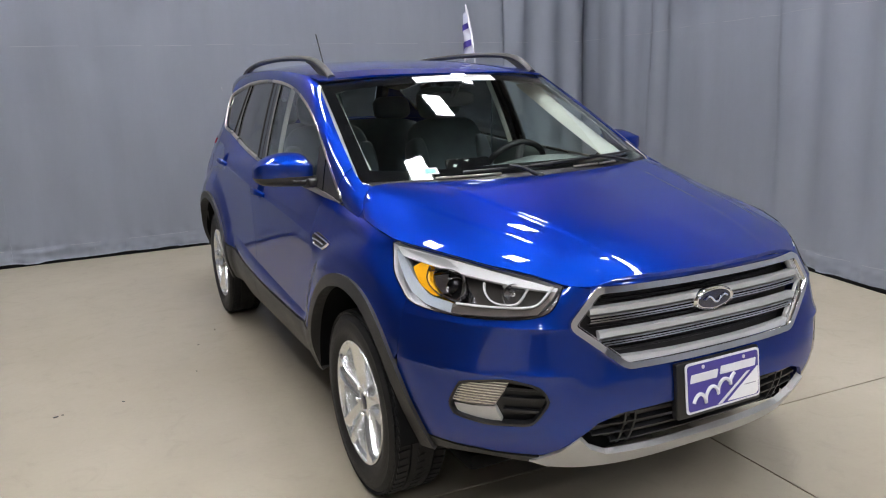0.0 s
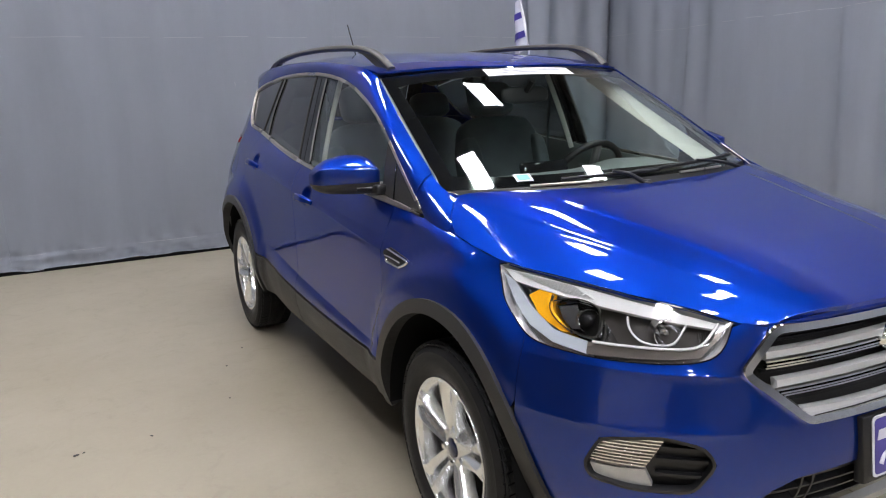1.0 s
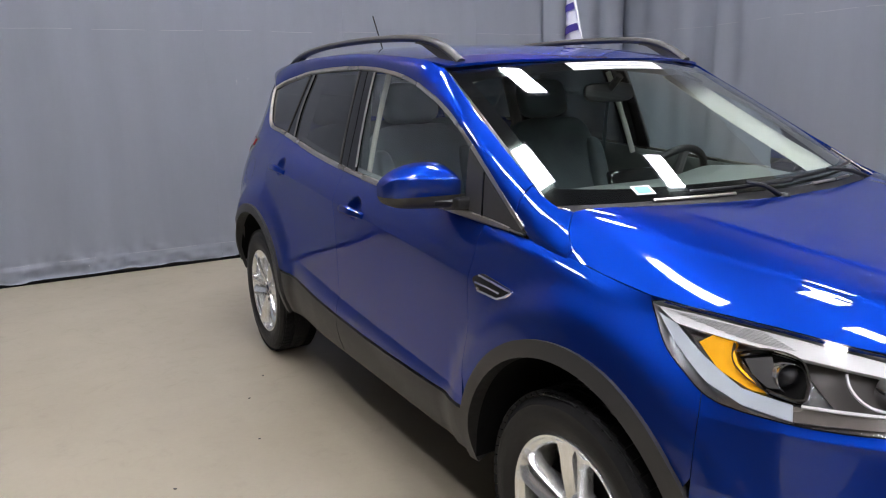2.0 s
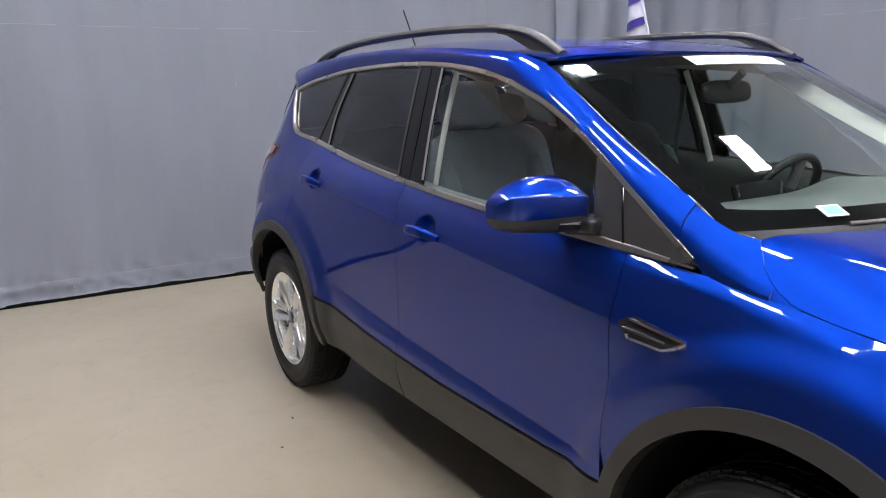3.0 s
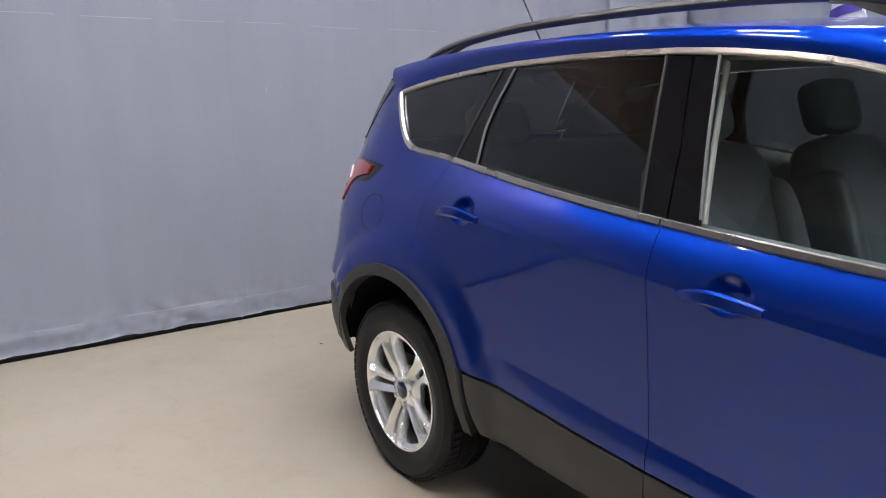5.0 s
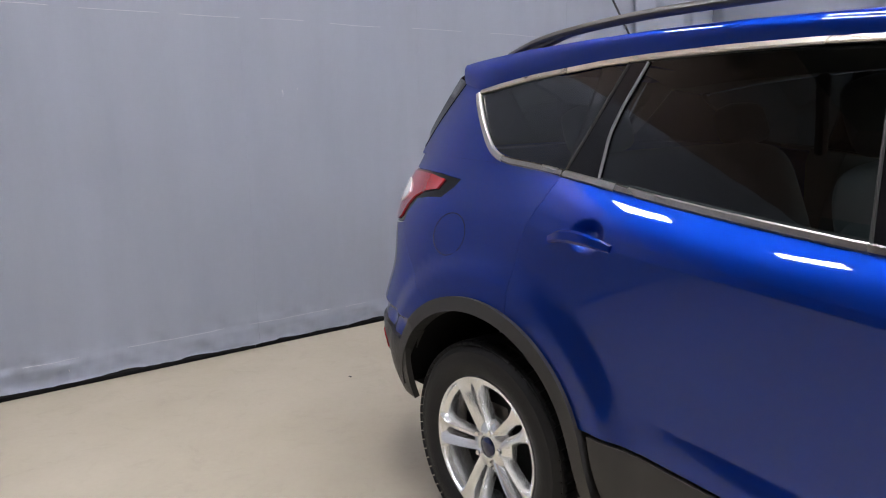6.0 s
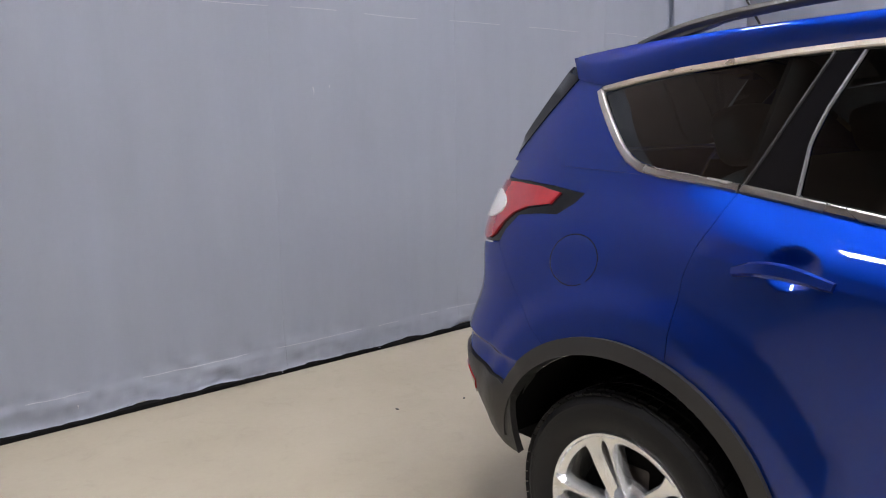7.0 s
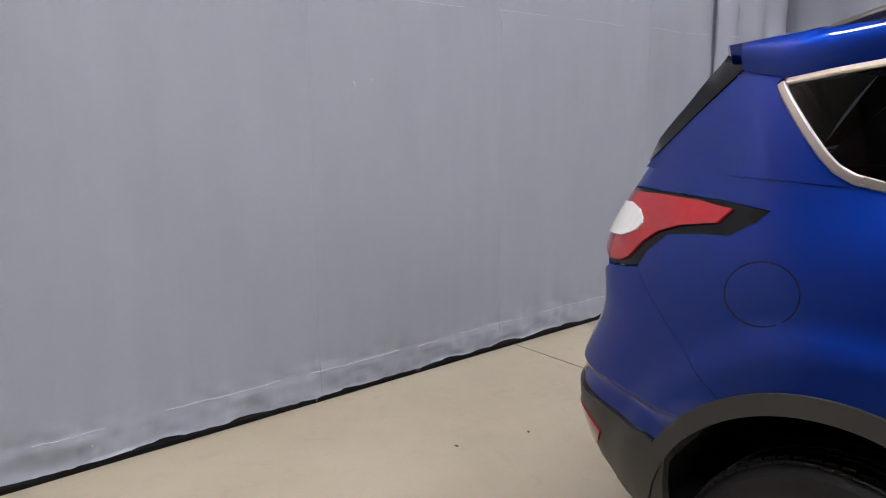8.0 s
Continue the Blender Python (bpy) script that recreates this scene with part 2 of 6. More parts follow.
# Each level runs from the middle of the front, round the corner, along the side, to the middle of the tail.
LEVELS = [
    # lower lip
    [(0, -.800, .315), (.22, -.795, .315), (.42, -.762, .32), (.56, -.69, .33), (.68, -.58, .345), (.775, -.46, .35), (.83, -.20, .345), (.84, .10, .34), (.84, .45, .335),
     (.84, .95, .335), (.84, 1.55, .335), (.84, 2.20, .335), (.845, 2.69, .34), (.835, 3.02, .37), (.78, 3.25, .40), (.62, 3.42, .41), (.34, 3.50, .41), (0, 3.52, .41)],
    # cladding
    [(0, -.875, .45), (.22, -.868, .45), (.42, -.835, .45), (.58, -.76, .455), (.71, -.64, .46), (.81, -.48, .465), (.875, -.20, .465), (.885, .10, .465), (.88, .45, .46),
     (.877, .95, .46), (.877, 1.55, .46), (.88, 2.20, .46), (.885, 2.69, .47), (.87, 3.05, .50), (.805, 3.30, .52), (.645, 3.47, .53), (.36, 3.55, .53), (0, 3.57, .53)],
    # widest line
    [(0, -.89, .58), (.22, -.882, .58), (.42, -.85, .58), (.58, -.78, .585), (.72, -.655, .59), (.825, -.485, .60), (.885, -.20, .605), (.895, .10, .605), (.885, .45, .60),
     (.880, .95, .595), (.880, 1.55, .595), (.880, 2.20, .60), (.90, 2.69, .615), (.885, 3.05, .645), (.818, 3.315, .67), (.655, 3.497, .68), (.36, 3.57, .68), (0, 3.59, .68)],
    # hollow of the doors
    [(0, -.862, .74), (.22, -.853, .74), (.42, -.818, .74), (.575, -.752, .745), (.705, -.628, .745), (.808, -.46, .75), (.868, -.20, .755), (.882, .10, .76), (.877, .45, .76),
     (.874, .95, .76), (.874, 1.55, .77), (.872, 2.20, .785), (.892, 2.69, .805), (.873, 3.05, .82), (.795, 3.285, .84), (.638, 3.440, .85), (.36, 3.51, .86), (0, 3.525, .86)],
    # shoulder crease
    [(0, -.845, .85), (.22, -.836, .85), (.42, -.80, .85), (.553, -.728, .85), (.672, -.592, .855), (.768, -.415, .86), (.828, -.18, .875), (.850, .10, .90), (.858, .45, .910),
     (.858, .95, .945), (.858, 1.55, .990), (.850, 2.20, 1.035), (.846, 2.69, 1.03), (.828, 3.05, 1.015), (.757, 3.285, 1.01), (.635, 3.44, 1.02), (.35, 3.52, 1.03), (0, 3.53, 1.03)],
    # bonnet edge and belt
    [(0, -.835, .915), (.22, -.826, .912), (.42, -.79, .902), (.52, -.705, .918), (.625, -.555, .945), (.708, -.372, .966), (.770, -.16, .980), (.783, .10, 1.016), (.795, .45, 1.050),
     (.812, .95, 1.076), (.808, 1.55, 1.115), (.772, 2.20, 1.178), (.746, 2.69, 1.235), (.720, 3.05, 1.245), (.655, 3.25, 1.245), (.57, 3.36, 1.24), (.33, 3.43, 1.24), (0, 3.44, 1.24)],
]


class Skin:
    """The side of the body as a smooth sheet over (u, v): u runs along the stations of LEVELS, v up its levels."""

    def __init__(self, levels):
        net = np.array(levels, float).transpose(1, 0, 2)
        flip = np.array([-1, 1, 1.0])
        self.net = np.concatenate([net[2:0:-1] * flip, net, net[-2:-4:-1] * flip])
        self.nu, self.nv = len(net), net.shape[1]
        u, v = np.meshgrid(np.linspace(0, self.nu - 1, 341), np.linspace(0, self.nv - 1, 81), indexing="ij")
        self.table_uv = np.stack([u.ravel(), v.ravel()], 1)
        self.table = self.at(self.table_uv)

    def at(self, uv):
        uv = np.atleast_2d(np.asarray(uv, float))
        wu = spline_weights(len(self.net), uv[:, 0] + 2)
        wv = spline_weights(self.nv, uv[:, 1])
        p = np.einsum("mi,mk,ikd->md", wu, wv, self.net)
        side = np.clip((uv[:, 0] - 4.5) / 1.0, 0, 1) * np.clip((14.2 - uv[:, 0]) / 0.8, 0, 1)
        p[:, 0] += side * self.press(p[:, 1], p[:, 2])
        corner = np.clip((uv[:, 0] - 2.3) / .7, 0, 1) * np.clip((5.6 - uv[:, 0]) / 1.0, 0, 1)
        z = p[:, 2]
        ledge = .006 * np.exp(-np.abs(z - .784) / .016) + .009 * np.exp(-np.where(z > .648, z - .648, (.648 - z) * 1.6) / .022)
        p += (corner * ledge)[:, None] * np.array([.55, -.83, 0])
        d = np.maximum(.702 - z, 0) / .030
        tuck = .014 * d * np.exp(1 - d) * np.clip((p[:, 1] - 2.99) / .10, 0, 1)
        away = np.stack([p[:, 0], np.maximum(p[:, 1] - 2.85, .05), np.zeros(len(p))], 1)
        p -= tuck[:, None] * away / np.linalg.norm(away, axis=1)[:, None]
        return p

    @staticmethod
    def press(y, z):
        """Pressed lines of the side: swollen lips over the wheels, shoulder crease, sill crease, door-handle cups."""
        out = np.zeros_like(y)
        for cy, cz in ((0.0, .365), (2.69, .375)):
            r = np.hypot(y - cy, z - cz)
            k = np.clip((r - .52) / .095, 0, 1)
            out += .023 * (1 - k ** 2 * (3 - 2 * k))
        d = z - (.903 + .083 * (y - .447))
        inside = np.clip((y - .20) / .25, 0, 1) * np.clip((2.75 - y) / .5, 0, 1)
        out += .010 * np.exp(-np.where(d > 0, d / .040, -d / .085)) * inside
        k = y - .53
        d = z - (.536 + .04 * k + .02 * k * k)
        inside = np.clip((y - .42) / .25, 0, 1) * np.clip((2.12 - y) / .35, 0, 1)
        out += .019 * (1 - np.exp(np.minimum(d, 0) / .030)) * inside
        under = np.maximum(belt_z(y) - z, 0.0)
        roll = np.where(under < .10, 1 - (1 - under / .10) ** 2, np.exp(-np.maximum(under - .10, 0) / .10))
        out += .0115 * roll * np.clip((y - .35) / .3, 0, 1) * np.clip((2.80 - y) / .4, 0, 1)
        under = np.maximum(hood_side_z(y) - z, 0.0)
        roll = np.where(under < .030, 1 - (1 - under / .030) ** 2, np.exp(-np.maximum(under - .030, 0) / .06))
        out += .011 * roll * np.clip((y + .165) / .12, 0, 1) * np.clip((.56 - y) / .25, 0, 1)
        for cy, cz in ((1.325, .995), (2.30, 1.073)):
            q = ((y - cy) / .062) ** 2 + ((z - cz) / .046) ** 2
            out -= .026 * np.clip(1 - q, 0, 1) ** 1.3
        return out

    def normal(self, uv):
        uv = np.atleast_2d(np.asarray(uv, float))
        e = 0.01
        a = self.at(uv + [e, 0]) - self.at(uv - [e, 0])
        lo, hi = uv.copy(), uv.copy()
        hi[:, 1] = np.minimum(uv[:, 1] + e, self.nv - 1)
        lo[:, 1] = np.maximum(uv[:, 1] - e, 0)
        n = np.cross(a, self.at(hi) - self.at(lo))
        n /= np.linalg.norm(n, axis=1)[:, None]
        p = self.at(uv)
        side = (uv[:, 0] > 10) & (uv[:, 0] < 14.5)
        w = (np.clip((uv[:, 1] - 4.1) / .9, 0, 1) ** 2 * np.clip((p[:, 1] - 2.5) / .3, 0, 1) * np.clip((3.35 - p[:, 1]) / .1, 0, 1) * side)[:, None]
        n = (1 - w) * n + w * house.normal(np.stack([np.clip(p[:, 1], .2, 3.4), p[:, 2]], 1))
        return n / np.linalg.norm(n, axis=1)[:, None]

    def find(self, places, view):
        """The (u, v) of places given as (y, z) seen from the side, or as (x, z) seen from the front or the rear."""
        axes = (1, 2) if view == "side" else (0, 2)
        ok = {"side": (self.table_uv[:, 0] >= 4) & (self.table_uv[:, 0] <= 15), "front": self.table_uv[:, 0] <= 6.5, "rear": self.table_uv[:, 0] >= 13}[view]
        tab, tuv = self.table[ok][:, axes], self.table_uv[ok]
        out = []
        for q in np.atleast_2d(np.asarray(places, float)):
            uv = tuv[np.argmin(((tab - q) ** 2).sum(1))].copy()
            for _ in range(6):
                p = self.at(uv)[0, axes]
                e = 1e-3
                j = np.stack([(self.at(uv + [e, 0])[0, axes] - p) / e, (self.at(uv + [0, e])[0, axes] - p) / e], 1)
                step = np.linalg.lstsq(j, q - p, rcond=None)[0]
                uv = np.clip(uv + np.clip(step, -0.3, 0.3), [0, 0], [self.nu - 1, self.nv - 1])
            out.append(uv)
        return np.array(out)


class House:
    """The glass house above the belt, as a sheet over (y, z)."""

    def at(self, yz):
        yz = np.atleast_2d(np.asarray(yz, float))
        t = yz[:, 1] - belt_z(yz[:, 0])
        x = belt_x(yz[:, 0]) - lean_in(yz[:, 0]) * t - 0.16 * t * np.abs(t)
        return np.stack([x, yz[:, 0], yz[:, 1]], 1)

    def normal(self, yz):
        yz = np.atleast_2d(np.asarray(yz, float))
        e = 0.004
        n = np.cross(self.at(yz + [e, 0]) - self.at(yz - [e, 0]), self.at(yz + [0, e]) - self.at(yz - [0, e]))
        return n / np.linalg.norm(n, axis=1)[:, None]

    def find(self, places, view):
        return np.atleast_2d(np.asarray(places, float))


roof_z = curve_of([(.85, 1.535), (1.0, 1.568), (1.3, 1.605), (1.7, 1.632), (2.1, 1.640), (2.6, 1.630), (3.0, 1.606), (3.3, 1.572)])
roof_half = curve_of([(.85, .605), (1.05, .632), (1.4, .645), (1.8, .648), (2.3, .640), (2.8, .615), (3.3, .560)])
hood_z = curve_of([(-.9, .90), (-.84, .925), (-.7, .972), (-.45, 1.03), (-.15, 1.08), (.1, 1.118), (.4, 1.142)])
hood_half = curve_of([(-.9, .36), (-.79, .42), (-.705, .52), (-.555, .625), (-.372, .708), (-.16, .770), (.1, .783), (.45, .795)])


class Lid:
    """A sheet over (x, y) whose height falls from a middle line to its two edges."""

    def __init__(self, middle, half, edge, power, ridge=0.0):
        self.middle, self.half, self.edge, self.power, self.ridge = middle, half, edge, power, ridge

    def at(self, xy):
        xy = np.atleast_2d(np.asarray(xy, float))
        x, y = xy[:, 0], xy[:, 1]
        s = np.abs(x) / self.half(y)
        power = self.power + (14 * np.clip((y + .4) / .7, 0, 1) ** 3 if self.ridge else 0)
        z = self.edge(y) + (self.middle(y) - self.edge(y)) * (1 - s ** power)
        if self.ridge:
            for start, slope, size in ((.448, .21, .42), (.639, .283, .32)):
                k = np.abs(x) - (start + slope * y)
                z = z + self.ridge * size / (1 + np.exp(np.clip(k / 0.005, -40, 40))) * np.clip((y + 0.85) / 0.3, 0, 1) * np.clip((.12 - y) / .2, 0, 1)
        return np.stack([x, y, z], 1)

    def normal(self, xy):
        xy = np.atleast_2d(np.asarray(xy, float))
        e = 0.004
        n = np.cross(self.at(xy + [e, 0]) - self.at(xy - [e, 0]), self.at(xy + [0, e]) - self.at(xy - [0, e]))
        return n / np.linalg.norm(n, axis=1)[:, None]

    def find(self, places, view):
        return np.atleast_2d(np.asarray(places, float))


skin, house = Skin(LEVELS), House()
hood_sheet = Lid(hood_z, hood_half, hood_side_z, 4.4, 0.008)
roof_sheet = Lid(roof_z, roof_half, lambda y: roof_z(y) - 0.045, 3.0)


# ---- building tools ----
def finish(name, me, mat, parent=None, label=""):
    me.materials.append(mat)
    ob = new(name, me)
    if parent is not None:
        deep = parent.parent is not None and parent.parent.parent is not None
        ob.parent = parent.parent if deep else parent
    if label:
        ob["label"] = label
    return ob


def part(name, bm, mat, parent=None, label="", smooth=True, sharp=35):
    """Links a bmesh as one mesh object under a thing or a part."""
    bm.normal_update()
    bmesh.ops.recalc_face_normals(bm, faces=bm.faces)
    for f in bm.faces:
        f.smooth = smooth
    for e in bm.edges:
        if len(e.link_faces) == 2 and e.calc_face_angle(0) > radians(sharp):
            e.smooth = False
    me = bpy.data.meshes.new(name)
    bm.to_mesh(me)
    bm.free()
    return finish(name, me, mat, parent, label)


def thing(name, label, category, group="", kind="", at=(0, 0, 0)):
    ob = new(name)
    ob.location = at
    return tagged(ob, label, category, group, kind)


def box(bm, size, at=(0, 0, 0), bevel=0.004, turn=None, segments=2):
    m = Matrix.Translation(at) @ (turn or Matrix()) @ Matrix.Diagonal((*size, 1))
    made = bmesh.ops.create_cube(bm, size=1, matrix=m)["verts"]
    if bevel:
        edges = list({e for v in made for e in v.link_edges})
        bmesh.ops.bevel(bm, geom=edges, offset=bevel, segments=segments, affect="EDGES", profile=0.5)
    return bm


def cushion(bm, size, at=(0, 0, 0), turn=None, power=0.35, seg=28, rings=16):
    """A soft rounded block."""
    m = Matrix.Translation(at) @ (turn or Matrix())

    def pw(c):
        return math.copysign(abs(c) ** power, c)
    grid = []
    for j in range(rings + 1):
        a = -math.pi / 2 + math.pi * j / rings
        grid.append([bm.verts.new(m @ Vector((size[0] / 2 * pw(math.cos(a)) * pw(math.cos(2 * math.pi * i / seg)),
                                              size[1] / 2 * pw(math.cos(a)) * pw(math.sin(2 * math.pi * i / seg)),
                                              size[2] / 2 * pw(math.sin(a))))) for i in range(seg)])
    for j in range(rings):
        for i in range(seg):
            bm.faces.new((grid[j][i], grid[j][(i + 1) % seg], grid[j + 1][(i + 1) % seg], grid[j + 1][i]))
    bmesh.ops.remove_doubles(bm, verts=bm.verts, dist=1e-5)
    return bm


def lathe(bm, profile, at=(0, 0, 0), turn=None, seg=64, closed=False):
    """Turns a profile of (radius, height) round the local z axis."""
    m = Matrix.Translation(at) @ (turn or Matrix())
    rings = [[bm.verts.new(m @ Vector((r * math.cos(2 * math.pi * i / seg), r * math.sin(2 * math.pi * i / seg), h))) for i in range(seg)] for r, h in profile]
    pairs = list(zip(rings, rings[1:])) + ([(rings[-1], rings[0])] if closed else [])
    for a, b in pairs:
        for i in range(seg):
            bm.faces.new((a[i], a[(i + 1) % seg], b[(i + 1) % seg], b[i]))
    if not closed:
        for ring in (rings[0], rings[-1]):
            bm.faces.new(ring)
    return bm


def tube(bm, path, radius, seg=10, squash=1.0, taper=None):
    """A round bar along a path; squash flattens it sideways, taper scales it along the way."""
    path = [Vector(p) for p in path]
    rings = []
    for i, p in enumerate(path):
        d = (path[min(i + 1, len(path) - 1)] - path[max(i - 1, 0)]).normalized()
        side = d.cross(Vector((0, 0, 1)))
        side = side.normalized() if side.length > 1e-3 else Vector((1, 0, 0))
        up = side.cross(d)
        k = radius * (taper(i / (len(path) - 1)) if taper else 1)
        rings.append([bm.verts.new(p + k * (math.cos(2 * math.pi * j / seg) * side * squash + math.sin(2 * math.pi * j / seg) * up)) for j in range(seg)])
    for a, b in zip(rings, rings[1:]):
        for j in range(seg):
            bm.faces.new((a[j], a[(j + 1) % seg], b[(j + 1) % seg], b[j]))
    bm.faces.new(rings[0])
    bm.faces.new(rings[-1])
    return bm


def mirrored(p, sx):
    return np.asarray(p, float) * np.array([sx, 1, 1.0])


def strip(bm, places, normals, width, height, sink=0.003, closed=False):
    """A bar of rounded section that follows places on a surface."""
    section = [(-.5, 0), (-.5, .55), (-.32, 1), (.32, 1), (.5, .55), (.5, 0)]
    p, nrm = np.asarray(places, float), np.asarray(normals, float)
    n = len(p)
    rings = []
    for i in range(n):
        d = (p[(i + 1) % n] - p[i - 1]) if closed else p[min(i + 1, n - 1)] - p[max(i - 1, 0)]
        d = d / np.linalg.norm(d)
        side = np.cross(d, nrm[i])
        side /= np.linalg.norm(side)
        w = width(i / (n - 1)) if callable(width) else width
        rings.append([bm.verts.new(p[i] + side * a * w + nrm[i] * (b * height - sink)) for a, b in section])
    k = len(section)
    for a, b in list(zip(rings, rings[1:])) + ([(rings[-1], rings[0])] if closed else []):
        for j in range(k):
            bm.faces.new((a[j], a[(j + 1) % k], b[(j + 1) % k], b[j]))
    if not closed:
        bm.faces.new(rings[0])
        bm.faces.new(rings[-1])
    return bm


def on_sheet(sheet, outline):
    """The (u, v) of an outline of (a, b) seen from the side, or (view, a, b)."""
    out = []
    for q in outline:
        view, a, b = q if len(q) == 3 else ("side", *q)
        uv = sheet.find([(a, b)], view)[0]
        if sheet is skin:
            uv[1] = 5.0 if uv[1] > 4.93 else uv[1]
            uv[0] = 0.0 if uv[0] < 0.03 and abs(a) < 1e-6 else uv[0]
        out.append(uv)
    return out


def rounded(outline, radius, steps=4):
    """An outline of (a, b) pairs with its corners rounded."""
    p = [np.array(q, float) for q in outline]
    out = []
    for i, q in enumerate(p):
        a, b = p[i - 1] - q, p[(i + 1) % len(p)] - q
        r = min(radius, np.linalg.norm(a) * .45, np.linalg.norm(b) * .45)
        s, e = q + a / np.linalg.norm(a) * r, q + b / np.linalg.norm(b) * r
        for k in range(steps + 1):
            t = k / steps
            out.append(tuple((1 - t) ** 2 * s + 2 * t * (1 - t) * q + t * t * e))
    return out


def panel(name, sheet, outlines, mat, parent, sx=1, step=(.1, .125), off=0.0, gap=.0012, depth=.014, whole=False, label="", cuts=((), ())):
    """A sheet-metal panel: one or more outlines in the sheet's own (u, v), cut by a fine grid, laid on the sheet, with an open gap round
    its rim and a folded edge. whole: with its mirror image in one piece. cuts: further grid lines where it needs them."""
    bm = bmesh.new()
    for outline in outlines:
        bm.faces.new([bm.verts.new((u, v, 0)) for u, v in outline])
    bmesh.ops.remove_doubles(bm, verts=bm.verts, dist=1e-5)
    for axis in (0, 1):
        c = [v.co[axis] for v in bm.verts]
        normal = (1, 0, 0) if axis == 0 else (0, 1, 0)
        lines = [k * step[axis] for k in range(math.floor(min(c) / step[axis]) + 1, math.ceil(max(c) / step[axis]))] + list(cuts[axis])
        for k in lines:
            bmesh.ops.bisect_plane(bm, geom=bm.verts[:] + bm.edges[:] + bm.faces[:], dist=1e-6, plane_co=[k * n for n in normal], plane_no=normal)
    bm.verts.index_update()
    uv = np.array([v.co[:2] for v in bm.verts])
    faces = [[v.index for v in f.verts] for f in bm.faces]
    bm.free()
    p, n = sheet.at(uv), sheet.normal(uv)
    if whole:
        k = len(p)
        flip = np.array([-1, 1, 1.0])
        middle = np.abs(p[:, 0]) < 1e-3
        image = np.where(middle, np.arange(k), np.cumsum(~middle) - 1 + k)
        faces = faces + [[int(image[i]) for i in f] for f in faces]
        p, n = np.concatenate([p, (p * flip)[~middle]]), np.concatenate([n, (n * flip)[~middle]])
    elif sx < 0:
        p, n = mirrored(p, -1), mirrored(n, -1)
    fixed = []
    for f in faces:
        q = p[f]
        area = sum(np.cross(q[i] - q[0], q[i + 1] - q[0]) for i in range(1, len(f) - 1))
        fixed.append(f if area @ n[f].mean(0) > 0 else f[::-1])
    count = {}
    for f in fixed:
        for a, b in zip(f, f[1:] + f[:1]):
            count[(a, b)] = f
    rim = [(a, b) for (a, b) in count if (b, a) not in count]
    pull = np.zeros_like(p)
    for a, b in rim:
        d = p[b] - p[a]
        if np.linalg.norm(d) < 1e-7:
            continue
        w = np.cross(n[a] + n[b], d)
        w /= np.linalg.norm(w) + 1e-9
        pull[a] += w
        pull[b] += w
    length = np.linalg.norm(pull, axis=1)
    on = length > 1e-6
    pull[on] /= length[on][:, None]
    p = p + pull * gap + n * off
    rim_ids = sorted({i for e in rim for i in e})
    low = {i: len(p) + j for j, i in enumerate(rim_ids)}
    inner = p[rim_ids] - n[rim_ids] * depth
    verts = np.concatenate([p, inner]) if rim_ids else p
    lips = [[b, a, low[a], low[b]] for a, b in rim] if depth else []
    me = bpy.data.meshes.new(name)
    me.from_pydata(verts.tolist(), [], fixed + lips)
    me.polygons.foreach_set("use_smooth", [True] * len(me.polygons))
    loop_normals = []
    for i, poly in enumerate(me.polygons):
        if i < len(fixed):
            loop_normals += [tuple(n[j]) for j in poly.vertices]
        else:
            loop_normals += [tuple(poly.normal)] * poly.loop_total
    me.normals_split_custom_set(loop_normals)
    return finish(name, me, mat, parent, label)


def loft(name, rows, mat, parent, label="", outward=None, thick=0.0):
    """A sheet through rows of places; smooth."""
    rows = np.asarray(rows, float)
    r, c = rows.shape[:2]
    bm = bmesh.new()
    v = [[bm.verts.new(q) for q in row] for row in rows]
    for i in range(r - 1):
        for j in range(c - 1):
            bm.faces.new((v[i][j], v[i][j + 1], v[i + 1][j + 1], v[i + 1][j]))
    bm.normal_update()
    if outward is not None and sum((f.normal.dot(Vector(outward)) for f in bm.faces)) < 0:
        bmesh.ops.reverse_faces(bm, faces=bm.faces)
    if thick:
        bm.normal_update()
        old = list(bm.faces)
        bmesh.ops.solidify(bm, geom=old, thickness=thick)
    for f in bm.faces:
        f.smooth = True
    for e in bm.edges:
        if len(e.link_faces) == 2 and e.calc_face_angle(0) > radians(40):
            e.smooth = False
    me = bpy.data.meshes.new(name)
    bm.to_mesh(me)
    bm.free()
    return finish(name, me, mat, parent, label)


def arc_points(cy, cz, r, a0, a1, count):
    """Places on a circle in the side view; degrees from straight ahead (towards the nose) over the top to the tail."""
    return [(cy - r * math.cos(radians(a0 + (a1 - a0) * i / (count - 1))), cz + r * math.sin(radians(a0 + (a1 - a0) * i / (count - 1)))) for i in range(count)]


# ---- the car ----
car = thing("car", "bright blue compact sport utility car with dark lower cladding", "car")
FRONT_ARCH, REAR_ARCH = (0.0, .365), (2.69, .375)
ARCH = .44
SILL_TOP = [(.452, .507), (.70, .505), (1.0, .505), (1.2, .507), (1.502, .520), (1.85, .543), (2.235, .566)]
DOOR_FRONT = [(.490, 1.046), (.474, .96), (.466, .86), (.459, .72), (.454, .60)]
DOOR_MID = [(1.502, .520), (1.512, .64), (1.519, .73), (1.528, .85), (1.536, .95), (1.545, 1.05), (1.55, 1.113)]
DOOR_REAR = [(2.478, 1.205), (2.506, 1.14), (2.532, 1.085), (2.549, 1.02), (2.553, .94), (2.553, .85), (2.553, .80)]
QUARTER_SEAM = [(2.93, .775), (2.995, .817), (3.058, .858), (3.15, .93), (3.245, 1.003)]
